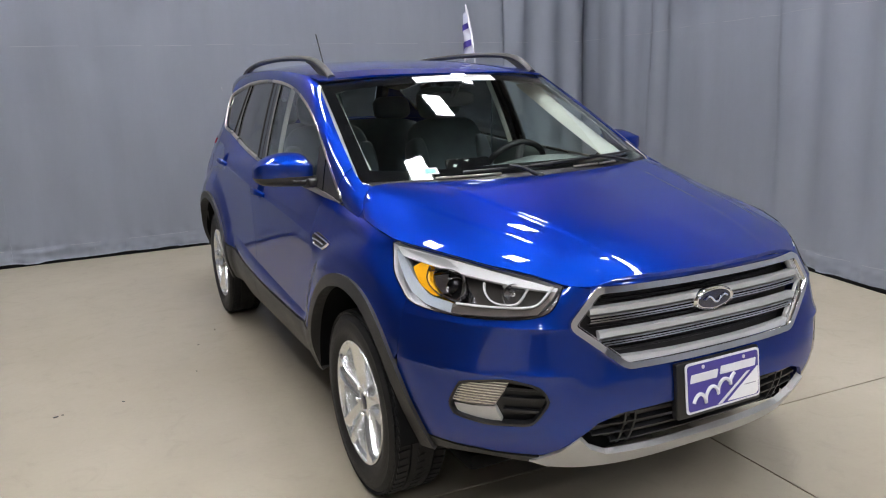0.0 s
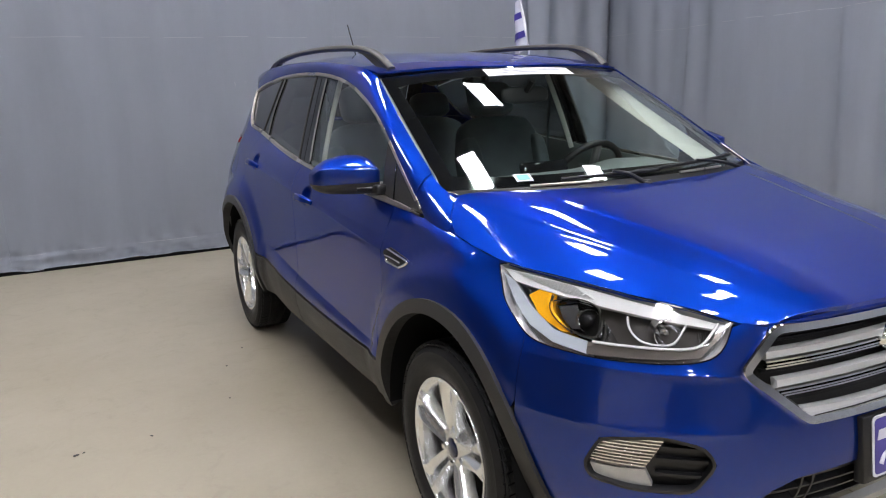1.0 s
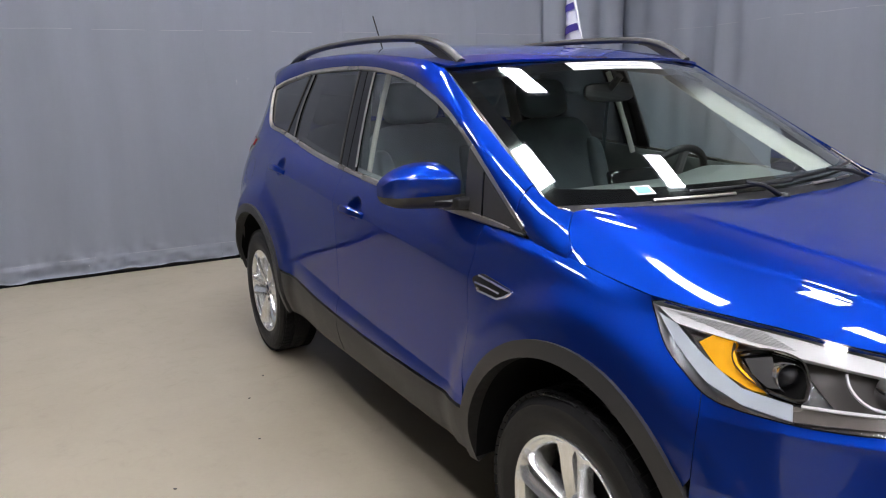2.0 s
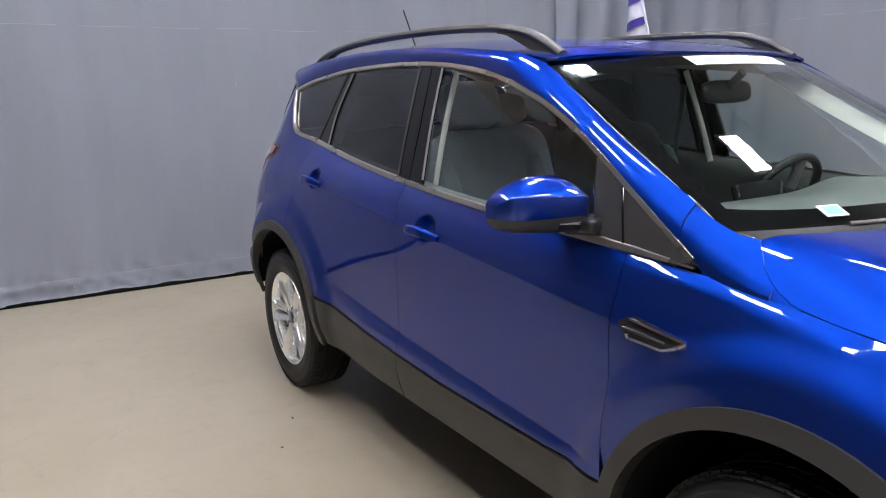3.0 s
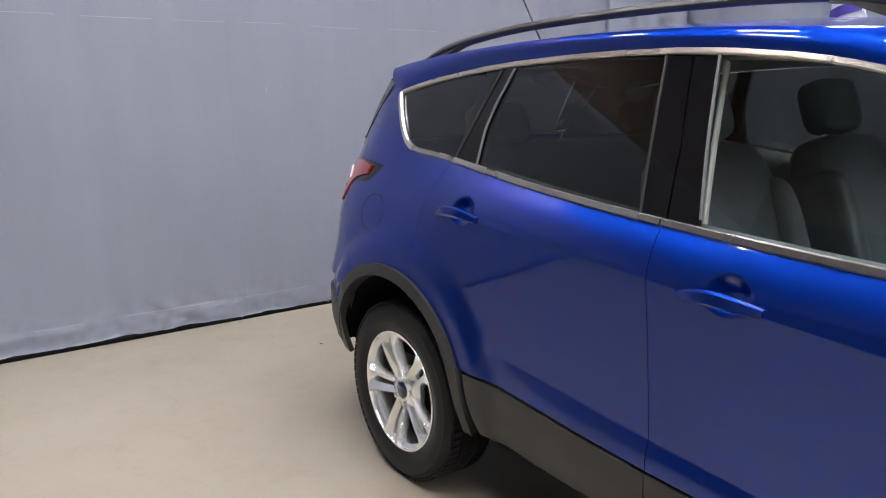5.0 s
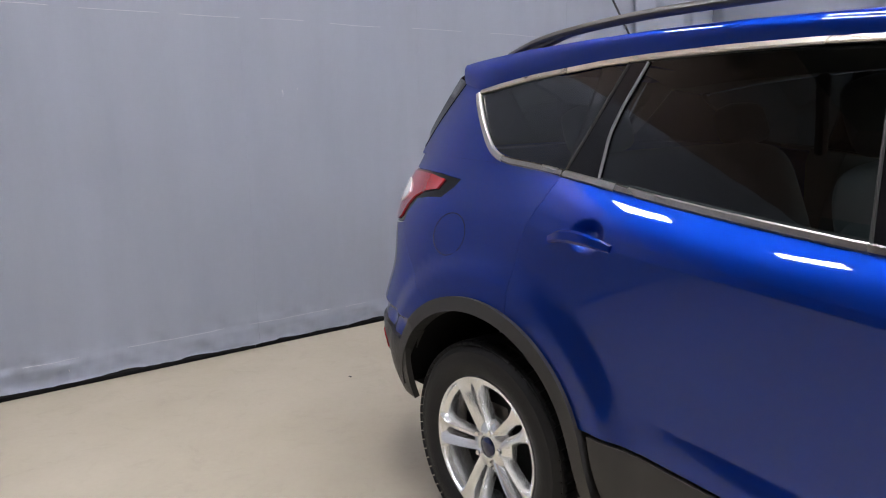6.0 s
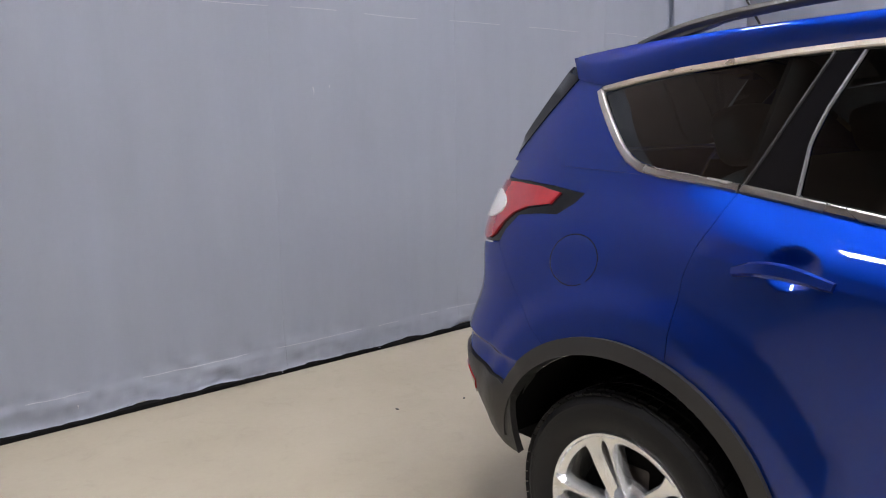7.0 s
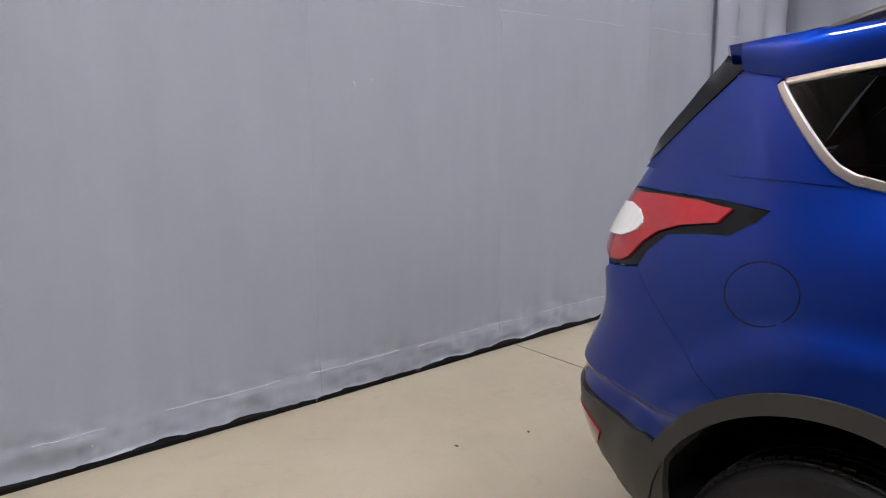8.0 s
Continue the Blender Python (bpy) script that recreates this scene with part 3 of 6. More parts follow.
LAMP_LOW = [(-.173, .969), (-.21, .93), (-.257, .888), (-.31, .856), (-.361, .826), (-.405, .812)]
LAMP_FRONT_LOW = [("front", .789, .808), ("front", .74, .803), ("front", .684, .803), ("front", .61, .808), ("front", .55, .822), ("front", .517, .85), ("front", .492, .893)]
LAMP_LOW = [tuple(q) for q in smooth_line(LAMP_LOW, 16)]
LAMP_FRONT_LOW = [("front", *q) for q in smooth_line([q[1:] for q in LAMP_FRONT_LOW], 19)]


def belt_points(a, b, count):
    return [(y, float(belt_z(y)) + .004) for y in np.linspace(a, b, count)]


def arch_points(arch, a0, a1, count, r=ARCH):
    return arc_points(arch[0], arch[1], r, a0, a1, count)


def cup_lines(y, z):
    """Grid lines that make a door-handle cup and the shoulder crease come out sharp."""
    a = skin.find([(y - .066, z), (y + .066, z)], "side")[:, 0]
    b = skin.find([(y, z - .05), (y, z + .05)], "side")[:, 1]
    return np.linspace(a[0], a[1], 15), np.concatenate([np.linspace(b[0], b[1], 15), np.linspace(3.55, 4.45, 26), np.linspace(1.30, 2.30, 30)])


def side_panels(sx):
    """Wings, doors, rear quarters and their cladding."""
    wing = on_sheet(skin, belt_points(.490, .30, 3) + [(.20, 1.0315), (.1, 1.0175), (.055, 1.0115), (.035, 1.0075), (-.03, .9975), (-.10, .9872), (-.165, .9800)] + LAMP_LOW[:13]
                    + [(-.385, .74), (-.392, .66)] + arch_points(FRONT_ARCH, 34, 164, 22) + DOOR_FRONT[::-1][:-1])
    panel("front_wing", skin, [wing], PAINT, car, sx, gap=.0008)
    door = on_sheet(skin, DOOR_FRONT + SILL_TOP[:4] + DOOR_MID + belt_points(1.5, .6, 9))
    front = panel("front_door", skin, [door], PAINT, car, sx, cuts=cup_lines(1.325, .995))
    door = on_sheet(skin, DOOR_MID[::-1] + SILL_TOP[5:] + arch_points(REAR_ARCH, 26, 69, 9) + DOOR_REAR[::-1] + belt_points(2.42, 1.6, 8))
    rear = panel("rear_door", skin, [door], PAINT, car, sx, cuts=cup_lines(2.30, 1.073))
    quarter = on_sheet(skin, DOOR_REAR + arch_points(REAR_ARCH, 72, 121, 12) + QUARTER_SEAM
                       + [(3.225, 1.045), (3.17, 1.094), (3.08, 1.108), (2.995, 1.115), (2.94, 1.15), (2.915, 1.178), (3.04, 1.189), (3.17, 1.192), (3.25, 1.190),
                          ("rear", .652, 1.192), ("rear", .602, 1.188), ("rear", .602, 1.239), ("rear", .650, 1.240), (3.262, 1.244)] + belt_points(3.1, 2.6, 6))
    panel("rear_quarter", skin, [quarter], PAINT, car, sx, gap=.0004)
    # lower cladding
    low = [(2.205, .43), (2.185, .36), (1.9, .345), (1.512, .345)]
    panel("door_cladding", skin, [on_sheet(skin, [(.452, .500), (.70, .498), (1.0, .498), (1.2, .50), (1.502, .513), (1.506, .345), (1.2, .345), (.8, .345), (.47, .345), (.455, .40)])],
          CLADDING, front, sx, off=.004, depth=.03)
    panel("door_cladding", skin, [on_sheet(skin, [(1.502, .513), (1.85, .536), (2.235, .558)] + low)], CLADDING, rear, sx, off=.004, depth=.03)
    # wheel-arch flares
    for arch, a0, a1 in ((FRONT_ARCH, -6, 186), (REAR_ARCH, -4, 170)):
        outer = arch_points(arch, a0, a1, 40, .468)
        inner = arch_points(arch, a1, a0, 40, .421)
        panel("wheel_arch_flare", skin, [on_sheet(skin, outer + inner)], CLADDING, car, sx, off=.014, depth=.05, step=(.08, .1))
        rows = []
        for x in (.884, .72, .56, .40):
            rows.append([(sx * x, y, z) for y, z in arch_points(arch, -2, 182 if arch is FRONT_ARCH else 170, 40, .418)])
        loft("wheel_well", rows, DARK, car)
    # door handles and their cups
    for door, yf, zf in ((front, 1.232, .974), (rear, 2.207, 1.051)):
        ya, yb = yf, yf + .215
        path = [(y, zf + .012 * math.sin(math.pi * i / 12)) for i, y in enumerate(np.linspace(ya, yb, 13))]
        uv = np.array(on_sheet(skin, path))
        p, n = mirrored(skin.at(uv), sx), mirrored(skin.normal(uv), sx)
        p[:, 0] -= sx * skin.press(p[:, 1], p[:, 2])
        p[:, 0] += sx * .012
        n = np.tile((n[0] + n[-1]) / np.linalg.norm(n[0] + n[-1]), (13, 1))
        lift = np.array([.006 + .030 * min(1, 3.5 * min(i, 12 - i) / 12) for i in range(13)])
        bm = bmesh.new()
        strip(bm, p + n * lift[:, None], n, lambda t: .021 + .014 * math.sin(math.pi * t), .016, .006)
        part("door_handle", bm, PAINT, door)
    # fuel flap
    if sx < 0:
        flap = [(2.888 + .084 * math.cos(a), 1.008 + .066 * math.sin(a)) for a in np.linspace(0, 2 * math.pi, 33)[:-1]]
        uv = np.array(on_sheet(skin, flap))
        bm = bmesh.new()
        strip(bm, mirrored(skin.at(uv), sx), mirrored(skin.normal(uv), sx), .0030, .0018, .001, closed=True)
        part("fuel_flap_gap", bm, GLOSS_BLACK, car)
    # side vent on the wing
    vent = [(.445, .906), (.405, .925), (.245, .904), (.262, .888), (.300, .870), (.412, .874)]
    uv = on_sheet(skin, rounded(vent, .012))
    holder = panel("wing_vent", skin, [uv], BLACK, car, sx, off=.004, gap=0, depth=.006, step=(.05, .06))
    uv = np.array(on_sheet(skin, rounded([(.412, .917), (.245, .900), (.264, .886), (.300, .872), (.405, .878)], .008)))
    bm = bmesh.new()
    strip(bm, mirrored(skin.at(uv[2:]), sx), mirrored(skin.normal(uv[2:]), sx), .009, .009, -.003)
    part("vent_trim", bm, CHROME, holder, "chrome vent surround")
    bm = bmesh.new()
    uv = np.array(on_sheet(skin, [(.42, .897), (.36, .894), (.30, .888)]))
    strip(bm, mirrored(skin.at(uv), sx), mirrored(skin.normal(uv), sx), .007, .007, -.003)
    part("vent_bar", bm, CHROME, holder)
    return front, rear


DOORS = {sx: side_panels(sx) for sx in (-1, 1)}


def front_bumper():
    arch = arch_points(FRONT_ARCH, 30, 4, 5)
    fog_top = [("front", .783, .545), ("front", .761, .617), ("front", .71, .630), ("front", .658, .637), ("front", .583, .615), ("front", .562, .575)]
    fog_low = [("front", .562, .575), ("front", .603, .497), ("front", .65, .488), ("front", .703, .489), ("front", .771, .505), ("front", .783, .545)]
    upper = [("front", 0, .648), ("front", .20, .648), ("front", .340, .655), ("front", .411, .716), ("front", .490, .79), ("front", .413, .893), ("front", .465, .905)] \
        + LAMP_FRONT_LOW[::-1] + LAMP_LOW[:11:-1] + [(-.385, .74), (-.392, .66), (-.392, .60)] \
        + fog_top + [("front", .35, .58), ("front", 0, .58)]
    lower = [("front", 0, .58), ("front", .35, .58)] + fog_low + [(-.392, .60)] + arch \
        + [(-.46, .40), ("front", .74, .385), ("front", .66, .375), ("front", .55, .378), ("front", .50, .415), ("front", .47, .455),
           ("front", .43, .497), ("front", .364, .522), ("front", .166, .530), ("front", 0, .531)]
    bumper = panel("front_bumper", skin, [on_sheet(skin, upper), on_sheet(skin, lower)], PAINT, car, whole=True, gap=.0008, step=(.1, .045))
    # black lower lip, silver skid plate, lower grille
    lip = [(-.46, .395), ("front", .74, .378), ("front", .66, .368), ("front", .55, .368), ("front", .52, .34), ("front", .62, .345), ("front", .72, .352), (-.462, .355)]
    for sx in (-1, 1):
        panel("bumper_lip", skin, [on_sheet(skin, lip)], CLADDING, car, sx, depth=.03)
    skid = [("front", 0, .366), ("front", .20, .367), ("front", .37, .374), ("front", .43, .405), ("front", .475, .452), ("front", .515, .400), ("front", .575, .352), ("front", .53, .334),
            ("front", .40, .322), ("front", .2, .317), ("front", 0, .317)]
    panel("skid_plate", skin, [on_sheet(skin, skid)], SILVER_TRIM, car, whole=True, off=.006, depth=.022, label="silver-painted skid plate")
    hole = [("front", 0, .53), ("front", .166, .529), ("front", .364, .521), ("front", .43, .495), ("front", .473, .452), ("front", .43, .405), ("front", .37, .374), ("front", 0, .366)]
    low = panel("lower_grille", skin, [on_sheet(skin, hole)], BLACK, car, whole=True, off=-.05, gap=-.02, depth=.02)
    for k, z in enumerate((.400, .437, .474, .508)):
        half = (.36, .43, .43, .37)[k]
        uv = np.array(on_sheet(skin, [("front", x, z) for x in np.linspace(0.0, half, 9)]))
        p, n = skin.at(uv), skin.normal(uv)
        p = np.concatenate([(p * [-1, 1, 1])[:0:-1], p])
        n = np.concatenate([(n * [-1, 1, 1])[:0:-1], n])
        bm = bmesh.new()
        strip(bm, p - n * .032, n, .010, .018)
        part("grille_slat", bm, BLACK, low)
    for sx in (-1, 1):
        for x in (.30, .335):
            bm = bmesh.new()
            uv = np.array(on_sheet(skin, [("front", x, z) for z in np.linspace(.392, .520, 5)]))
            strip(bm, mirrored(skin.at(uv) - skin.normal(uv) * .034, sx), mirrored(skin.normal(uv), sx), .010, .022)
            part("grille_post", bm, BLACK, low)
    # fog lamps
    ring = [("front", .783, .545), ("front", .761, .617), ("front", .658, .637), ("front", .583, .615), ("front", .562, .575), ("front", .603, .497), ("front", .703, .489), ("front", .771, .505)]
    for sx in (-1, 1):
        pod = panel("fog_lamp_bezel", skin, [on_sheet(skin, ring)], BLACK, car, sx, off=-.030, gap=-.004, depth=.02, step=(.06, .06))
        uv = np.array(on_sheet(skin, [("front", *q) for q in rounded([q[1:] for q in ring], .02, 3)]))
        bm = bmesh.new()
        strip(bm, mirrored(skin.at(uv) - skin.normal(uv) * .018, sx), mirrored(skin.normal(uv), sx), .012, .022, closed=True)
        part("bezel_rim", bm, BLACK, pod)
        for z in (.535, .575, .605):
            bm = bmesh.new()
            uv = np.array(on_sheet(skin, [("front", x, z) for x in np.linspace(.575 if z < .6 else .59, .672, 5)]))
            strip(bm, mirrored(skin.at(uv) - skin.normal(uv) * .022, sx), mirrored(skin.normal(uv), sx), .012, .012)
            part("bezel_slat", bm, BLACK, pod)
        top = [(.776, .550), (.757, .610), (.71, .626), (.655, .630), (.690, .552), (.74, .545)]
        lamp = panel("fog_lamp", skin, [on_sheet(skin, [("front", *q) for q in top])], LAMP_GREY, pod, sx, off=-.010, gap=0, depth=.02, step=(.05, .05), label="ribbed clear fog lamp")
        for k in range(9):
            z = .556 + .0085 * k
            a = .775 - .012 * max(0, k - 5) - .0007 * k
            b = .690 - .0040 * k
            uv = np.array(on_sheet(skin, [("front", x, z) for x in np.linspace(b, a, 5)]))
            bm = bmesh.new()
            strip(bm, mirrored(skin.at(uv) - skin.normal(uv) * .008, sx), mirrored(skin.normal(uv), sx), .005, .006)
            part("lens_rib", bm, CHROME, lamp)
        panel("fog_lamp_corner", skin, [on_sheet(skin, [("front", *q) for q in [(.776, .540), (.74, .540), (.690, .545), (.672, .497), (.705, .494), (.765, .508)]])], SILVER_TRIM, pod, sx, off=-.012, gap=0,
              depth=.02, step=(.05, .05))
    return bumper


front_bumper()


def grille():
    """Upper grille: hexagonal chrome frame, bars, dark mesh and oval badge."""
    hexa = [(.405, .888), (.488, .79), (.338, .662)]
    full = [(-x, z) for x, z in hexa] + [(x, z) for x, z in hexa[::-1]]
    full = rounded(full, .02, 4)

    def lay(points, back=0.0):
        uv = np.array([skin.find([(abs(x), z)], "front")[0] for x, z in points])
        sign = np.array([-1 if x < 0 else 1 for x, z in points])
        p, n = skin.at(uv), skin.normal(uv)
        p[:, 0] *= sign
        n[:, 0] *= sign
        return p - n * back, n
    dense = []
    for a, b in zip(full, full[1:] + full[:1]):
        c = max(1, int(math.dist(a, b) / .05))
        dense += [(a[0] + (b[0] - a[0]) * i / c, a[1] + (b[1] - a[1]) * i / c) for i in range(c)]
    holder = thing("upper_grille", "", "")
    holder.parent = car
    p, n = lay(dense, .004)
    bm = bmesh.new()
    strip(bm, p, n, .030, .024, .004, closed=True)
    part("grille_frame", bm, CHROME, holder, "chrome grille frame")
    p, n = lay([(x * .97, .778 + (z - .778) * .93) for x, z in dense], .012)
    bm = bmesh.new()
    strip(bm, p, n, .016, .012, .004, closed=True)
    part("inner_frame", bm, SILVER_TRIM, holder)
    back = [("front", 0, .895)] + [("front", x, z) for x, z in hexa] + [("front", 0, .660)]
    panel("grille_mesh", skin, [on_sheet(skin, back)], CLADDING, holder, whole=True, off=-.05, gap=0, depth=.0)
    for z, half in ((.815, .430), (.745, .408)):
        p, n = lay([(x, z + .006 * (1 - (x / .4) ** 2)) for x in np.linspace(-half, half, 33)], .020)
        bm = bmesh.new()
        strip(bm, p + np.array([0, 0, .013]), n, .025, .024)
        part("grille_bar", bm, SILVER_TRIM, holder, "satin silver grille bar")
        for drop, reach in ((-.004, .026), (-.012, .030), (-.020, .026)):
            bm = bmesh.new()
            strip(bm, p + np.array([0, 0, drop]), n, .006, reach)
            part("bar_edge", bm, CHROME, holder)
    p, n = lay([(x, .683 - .004 * (1 - (x / .34) ** 2)) for x in np.linspace(-.345, .345, 27)], .020)
    bm = bmesh.new()
    strip(bm, p, n, .022, .024)
    part("grille_sill", bm, SILVER_TRIM, holder, "satin silver grille sill")
    for z in (.708, .780, .852, .870):
        half = .36 + .1 * (1 - abs(z - .79) / .12) - .03
        p, n = lay([(x, z) for x in np.linspace(-half, half, 25)], .045)
        bm = bmesh.new()
        strip(bm, p, n, .010, .012)
        part("grille_slat", bm, BLACK, holder)
    header = [("front", 0, .896), ("front", .2, .895), ("front", .40, .889), ("front", .43, .898), ("front", .41, .9035), ("front", .22, .9115), ("front", 0, .9145)]
    panel("grille_header", skin, [on_sheet(skin, header)], PAINT, holder, whole=True, off=.004, gap=0, depth=.01)
    # badge
    turn = Matrix.Rotation(radians(90 + 6), 4, "X")
    p0 = lay([(0, .816)], -.004)[0][0]
    badge = bmesh.new()
    lathe(badge, [(.001, -.02), (.066, -.02), (.076, -.004), (.076, .004), (.070, .010), (.066, .007)], p0, turn @ Matrix.Diagonal((1.08, .48, 1, 1)), 48)
    ring = part("badge_ring", badge, CHROME, holder, "oval chrome badge rim")
    badge = bmesh.new()
    lathe(badge, [(.001, .004), (.064, .004), (.060, .0085), (.03, .0105), (.001, .011)], p0, turn @ Matrix.Diagonal((1.08, .48, 1, 1)), 48)
    part("badge_face", badge, BLUE_BADGE, ring, "dark oval badge face")
    bm = bmesh.new()
    tube(bm, [p0 + np.array([-.045 + .09 * t, -.013, .010 * math.sin(t * 9)]) for t in np.linspace(0, 1, 25)], .0035, 6)
    part("badge_scroll", bm, CHROME, ring)


grille()

# number plate holder with a violet and white dealer plate; its lettering is left as plain bars
plate = thing("number_plate", "", "")
plate.parent = car
tilt = Matrix.Translation((.006, -.905, .561)) @ Matrix.Rotation(radians(-6), 4, "X")
bm = bmesh.new()
box(bm, (.345, .03, .175), tilt @ Vector((-.012, .018, -.004)), .006, tilt.to_3x3().to_4x4())
part("plate_holder", bm, BLACK, plate)


def plate_sheet(name, mat, outline, front, thick, label="", round_by=.012):
    """A flat shape on the plate, standing proud of its board."""
    bm = bmesh.new()
    ring = rounded(outline, round_by, 5) if round_by else outline
    f = bm.faces.new([bm.verts.new(tilt @ Vector((x, -front, z))) for x, z in ring])
    more = bmesh.ops.extrude_face_region(bm, geom=[f])["geom"]
    bmesh.ops.translate(bm, verts=[v for v in more if isinstance(v, bmesh.types.BMVert)], vec=tilt.to_3x3() @ Vector((0, thick, 0)))
    return part(name, bm, mat, plate, label)


def block(w, h, x=0.0, z=0.0, lean=0.0):
    return [(x - w / 2 + lean, z + h / 2), (x - w / 2 - lean, z - h / 2), (x + w / 2 - lean, z - h / 2), (x + w / 2 + lean, z + h / 2)]


plate_sheet("plate_border", WHITE, block(.310, .158), .001, .003, "white plate rim", .016)
plate_sheet("plate_board", VIOLET, block(.296, .144), .0025, .0012, "violet dealer plate field", .012)
plate_sheet("plate_corner_field", PAPER, [(.146, .022), (.010, -.068), (.134, -.070), (.146, -.060)], .0034, .0006, "pale grey corner field", .004)
plate_sheet("plate_stripe", WHITE, [(.112, .012), (.098, .012), (-.030, -.070), (-.012, -.070)], .0036, .0008, "", 0)
plate_sheet("lettering_bar", WHITE, block(.110, .026, -.082, .030, .003), .0042, .0012, "", .003)
plate_sheet("lettering_bar", WHITE, block(.150, .026, .060, .036, .003), .0042, .0012, "", .003)
for x in (-.085, .085):
    plate_sheet("plate_bolt", WHITE, [(x + .006 * math.cos(a), .061 + .006 * math.sin(a)) for a in np.linspace(0, 2 * math.pi, 13)[:-1]], .0045, .002, "", 0)
bm = bmesh.new()
scroll = [tilt @ Vector((-.118 + .165 * t - .010 * math.cos(t * 20), -.0042, -.046 + .052 * t + (.021 - .008 * t) * math.sin(t * 20))) for t in np.linspace(0, 1, 60)]
tube(bm, scroll, .0058, 8)
part("script_bar", bm, WHITE, plate)
plate_sheet("small_print_bar", INK, block(.05, .003, .110, -.030), .0038, .0004, "", 0)

# bonnet
BONNET_SEAM = [(.7812, .055), (.7785, .080), (.770, .110), (.760, .135), (.746, .160), (.722, .183), (.690, .212)]
edge = [(-x, y) for x, y in [(0, -.850), (.2, -.842), (.405, -.802), (.462, -.765), (.505, -.722), (.565, -.645)] + [(float(hood_half(y)) - .0008, y) for y in (-.556, -.470, -.375, -.270, -.165, -.03)] + BONNET_SEAM + [(.66, .200), (.55, .147), (.43, .108), (.25, .070), (0, .052)]]
hood_outline = [(-x, y) for x, y in edge]
panel("bonnet", hood_sheet, [[np.array(q) for q in hood_outline]], PAINT, car, whole=True, step=(.008, .018), gap=.0004)


def headlamp(sx):
    """A lamp unit: chrome-lined pod, projector, light guide, amber corner and a clear cover."""
    cover = LAMP_LOW + LAMP_FRONT_LOW + [("front", .486, .903), ("front", .520, .914), ("front", .565, .927), ("front", .625, .942)] + [(-.45, .955), (-.372, .963), (-.27, .971), (-.20, .976)]
    uv = on_sheet(skin, cover)
    lamp = panel("headlamp", skin, [uv], REFLECTOR, car, sx, off=-.055, gap=-.004, depth=0, step=(.06, .06), label="clear headlamp unit with amber corner")
    cover_ob = panel("lamp_cover", skin, [uv], LENS, lamp, sx, off=.001, depth=.004, step=(.06, .06))
    cover_ob.visible_shadow = False
    p, n = mirrored(skin.at(uv), sx), mirrored(skin.normal(uv), sx)
    inner = []
    for k in range(len(uv)):
        inner.append((p[k] - n[k] * .001, p[k] - n[k] * .056))
    rows = np.array([[q[0] for q in inner + inner[:1]], [q[1] for q in inner + inner[:1]]])
    loft("lamp_wall", rows, WHITE_LAMP, lamp)

    def inset(outline, mat, name, back, depth=.015, label=""):
        return panel(name, skin, [on_sheet(skin, outline)], mat, lamp, sx, off=-back, gap=0, depth=depth, step=(.05, .05), label=label)
    def f(*pairs):
        return [("front", x, z) for x, z in pairs]
    # bright brow along the upper edge, with fine dark ribs on its outer half
    inset([(-.185, .966), (-.27, .964), (-.372, .957)] + f((.668, .947), (.60, .928), (.54, .910), (.500, .898), (.507, .888), (.596, .900), (.684, .917)) + [(-.37, .929), (-.242, .940)],
          WHITE_LAMP, "lamp_brow", .010, .02, "silver ribbed brow")
    for k in range(9):
        reach = np.linspace(-.215 - .022 * k, -.415 - .008 * k, 7)
        uvk = np.array(on_sheet(skin, [(y, .9625 - .05 * (-.2 - y) - .0024 * k) for y in reach]))
        bm = bmesh.new()
        strip(bm, mirrored(skin.at(uvk) - skin.normal(uvk) * .008, sx), mirrored(skin.normal(uvk), sx), .0016, .003)
        part("brow_rib", bm, SILVER_TRIM, lamp)
    # pale shell round the outer corner, brown-grey lip below
    inset([(-.19, .955), (-.261, .905), (-.354, .848), (-.430, .822)] + f((.747, .811), (.735, .838)) + [(-.422, .850), (-.318, .896), (-.242, .940)], LAMP_SHELL, "lamp_shell", .012, .02)
    inset(f((.747, .811), (.639, .816), (.565, .825), (.520, .868), (.503, .893), (.510, .898), (.535, .862), (.572, .838), (.658, .836), (.735, .836)), LAMP_GREY, "lamp_lip", .012, .02)
    inset([(-.305, .915), (-.326, .933), (-.373, .930), (-.376, .914), (-.396, .890), (-.464, .850), (-.441, .849), (-.366, .873)], AMBER, "amber_reflector", .013, .02, "amber side reflector")
    inset(f((.690, .838), (.60, .836), (.550, .842), (.520, .868), (.510, .890), (.525, .896), (.60, .908), (.69, .920)), LAMP_DARK, "lamp_bezel", .044, .01)
    inset([(-.385, .908), (-.434, .924)] + f((.690, .917), (.700, .885), (.722, .846)) + [(-.466, .852)], DARK, "projector_pocket", .034, .01)
    inset([(-.400, .903), (-.444, .915)] + f((.735, .862)) + [(-.462, .860), (-.425, .880)], REFLECTOR, "projector_facet", .018, .012)
    for x, z, r, mat in ((.716, .886, .030, GLOSS_BLACK), (.604, .879, .036, None)):
        q = skin.find([(x, z)], "front")[0]
        c, nn = mirrored(skin.at(q)[0], sx), mirrored(skin.normal(q)[0], sx)
        c = c - nn * .028
        turn = Vector((nn[0] * .6, nn[1] - .6, nn[2] * .3)).to_track_quat("Z", "Y").to_matrix().to_4x4()
        bm = bmesh.new()
        lathe(bm, [(r, -.03), (r, .008), (r * .95, .010), (r * .85, -.002), (r * .5, -.018), (.002, -.023)], c, turn, 36)
        bowl = part("lamp_bowl", bm, CHROME if mat else REFLECTOR, lamp)
        bm = bmesh.new()
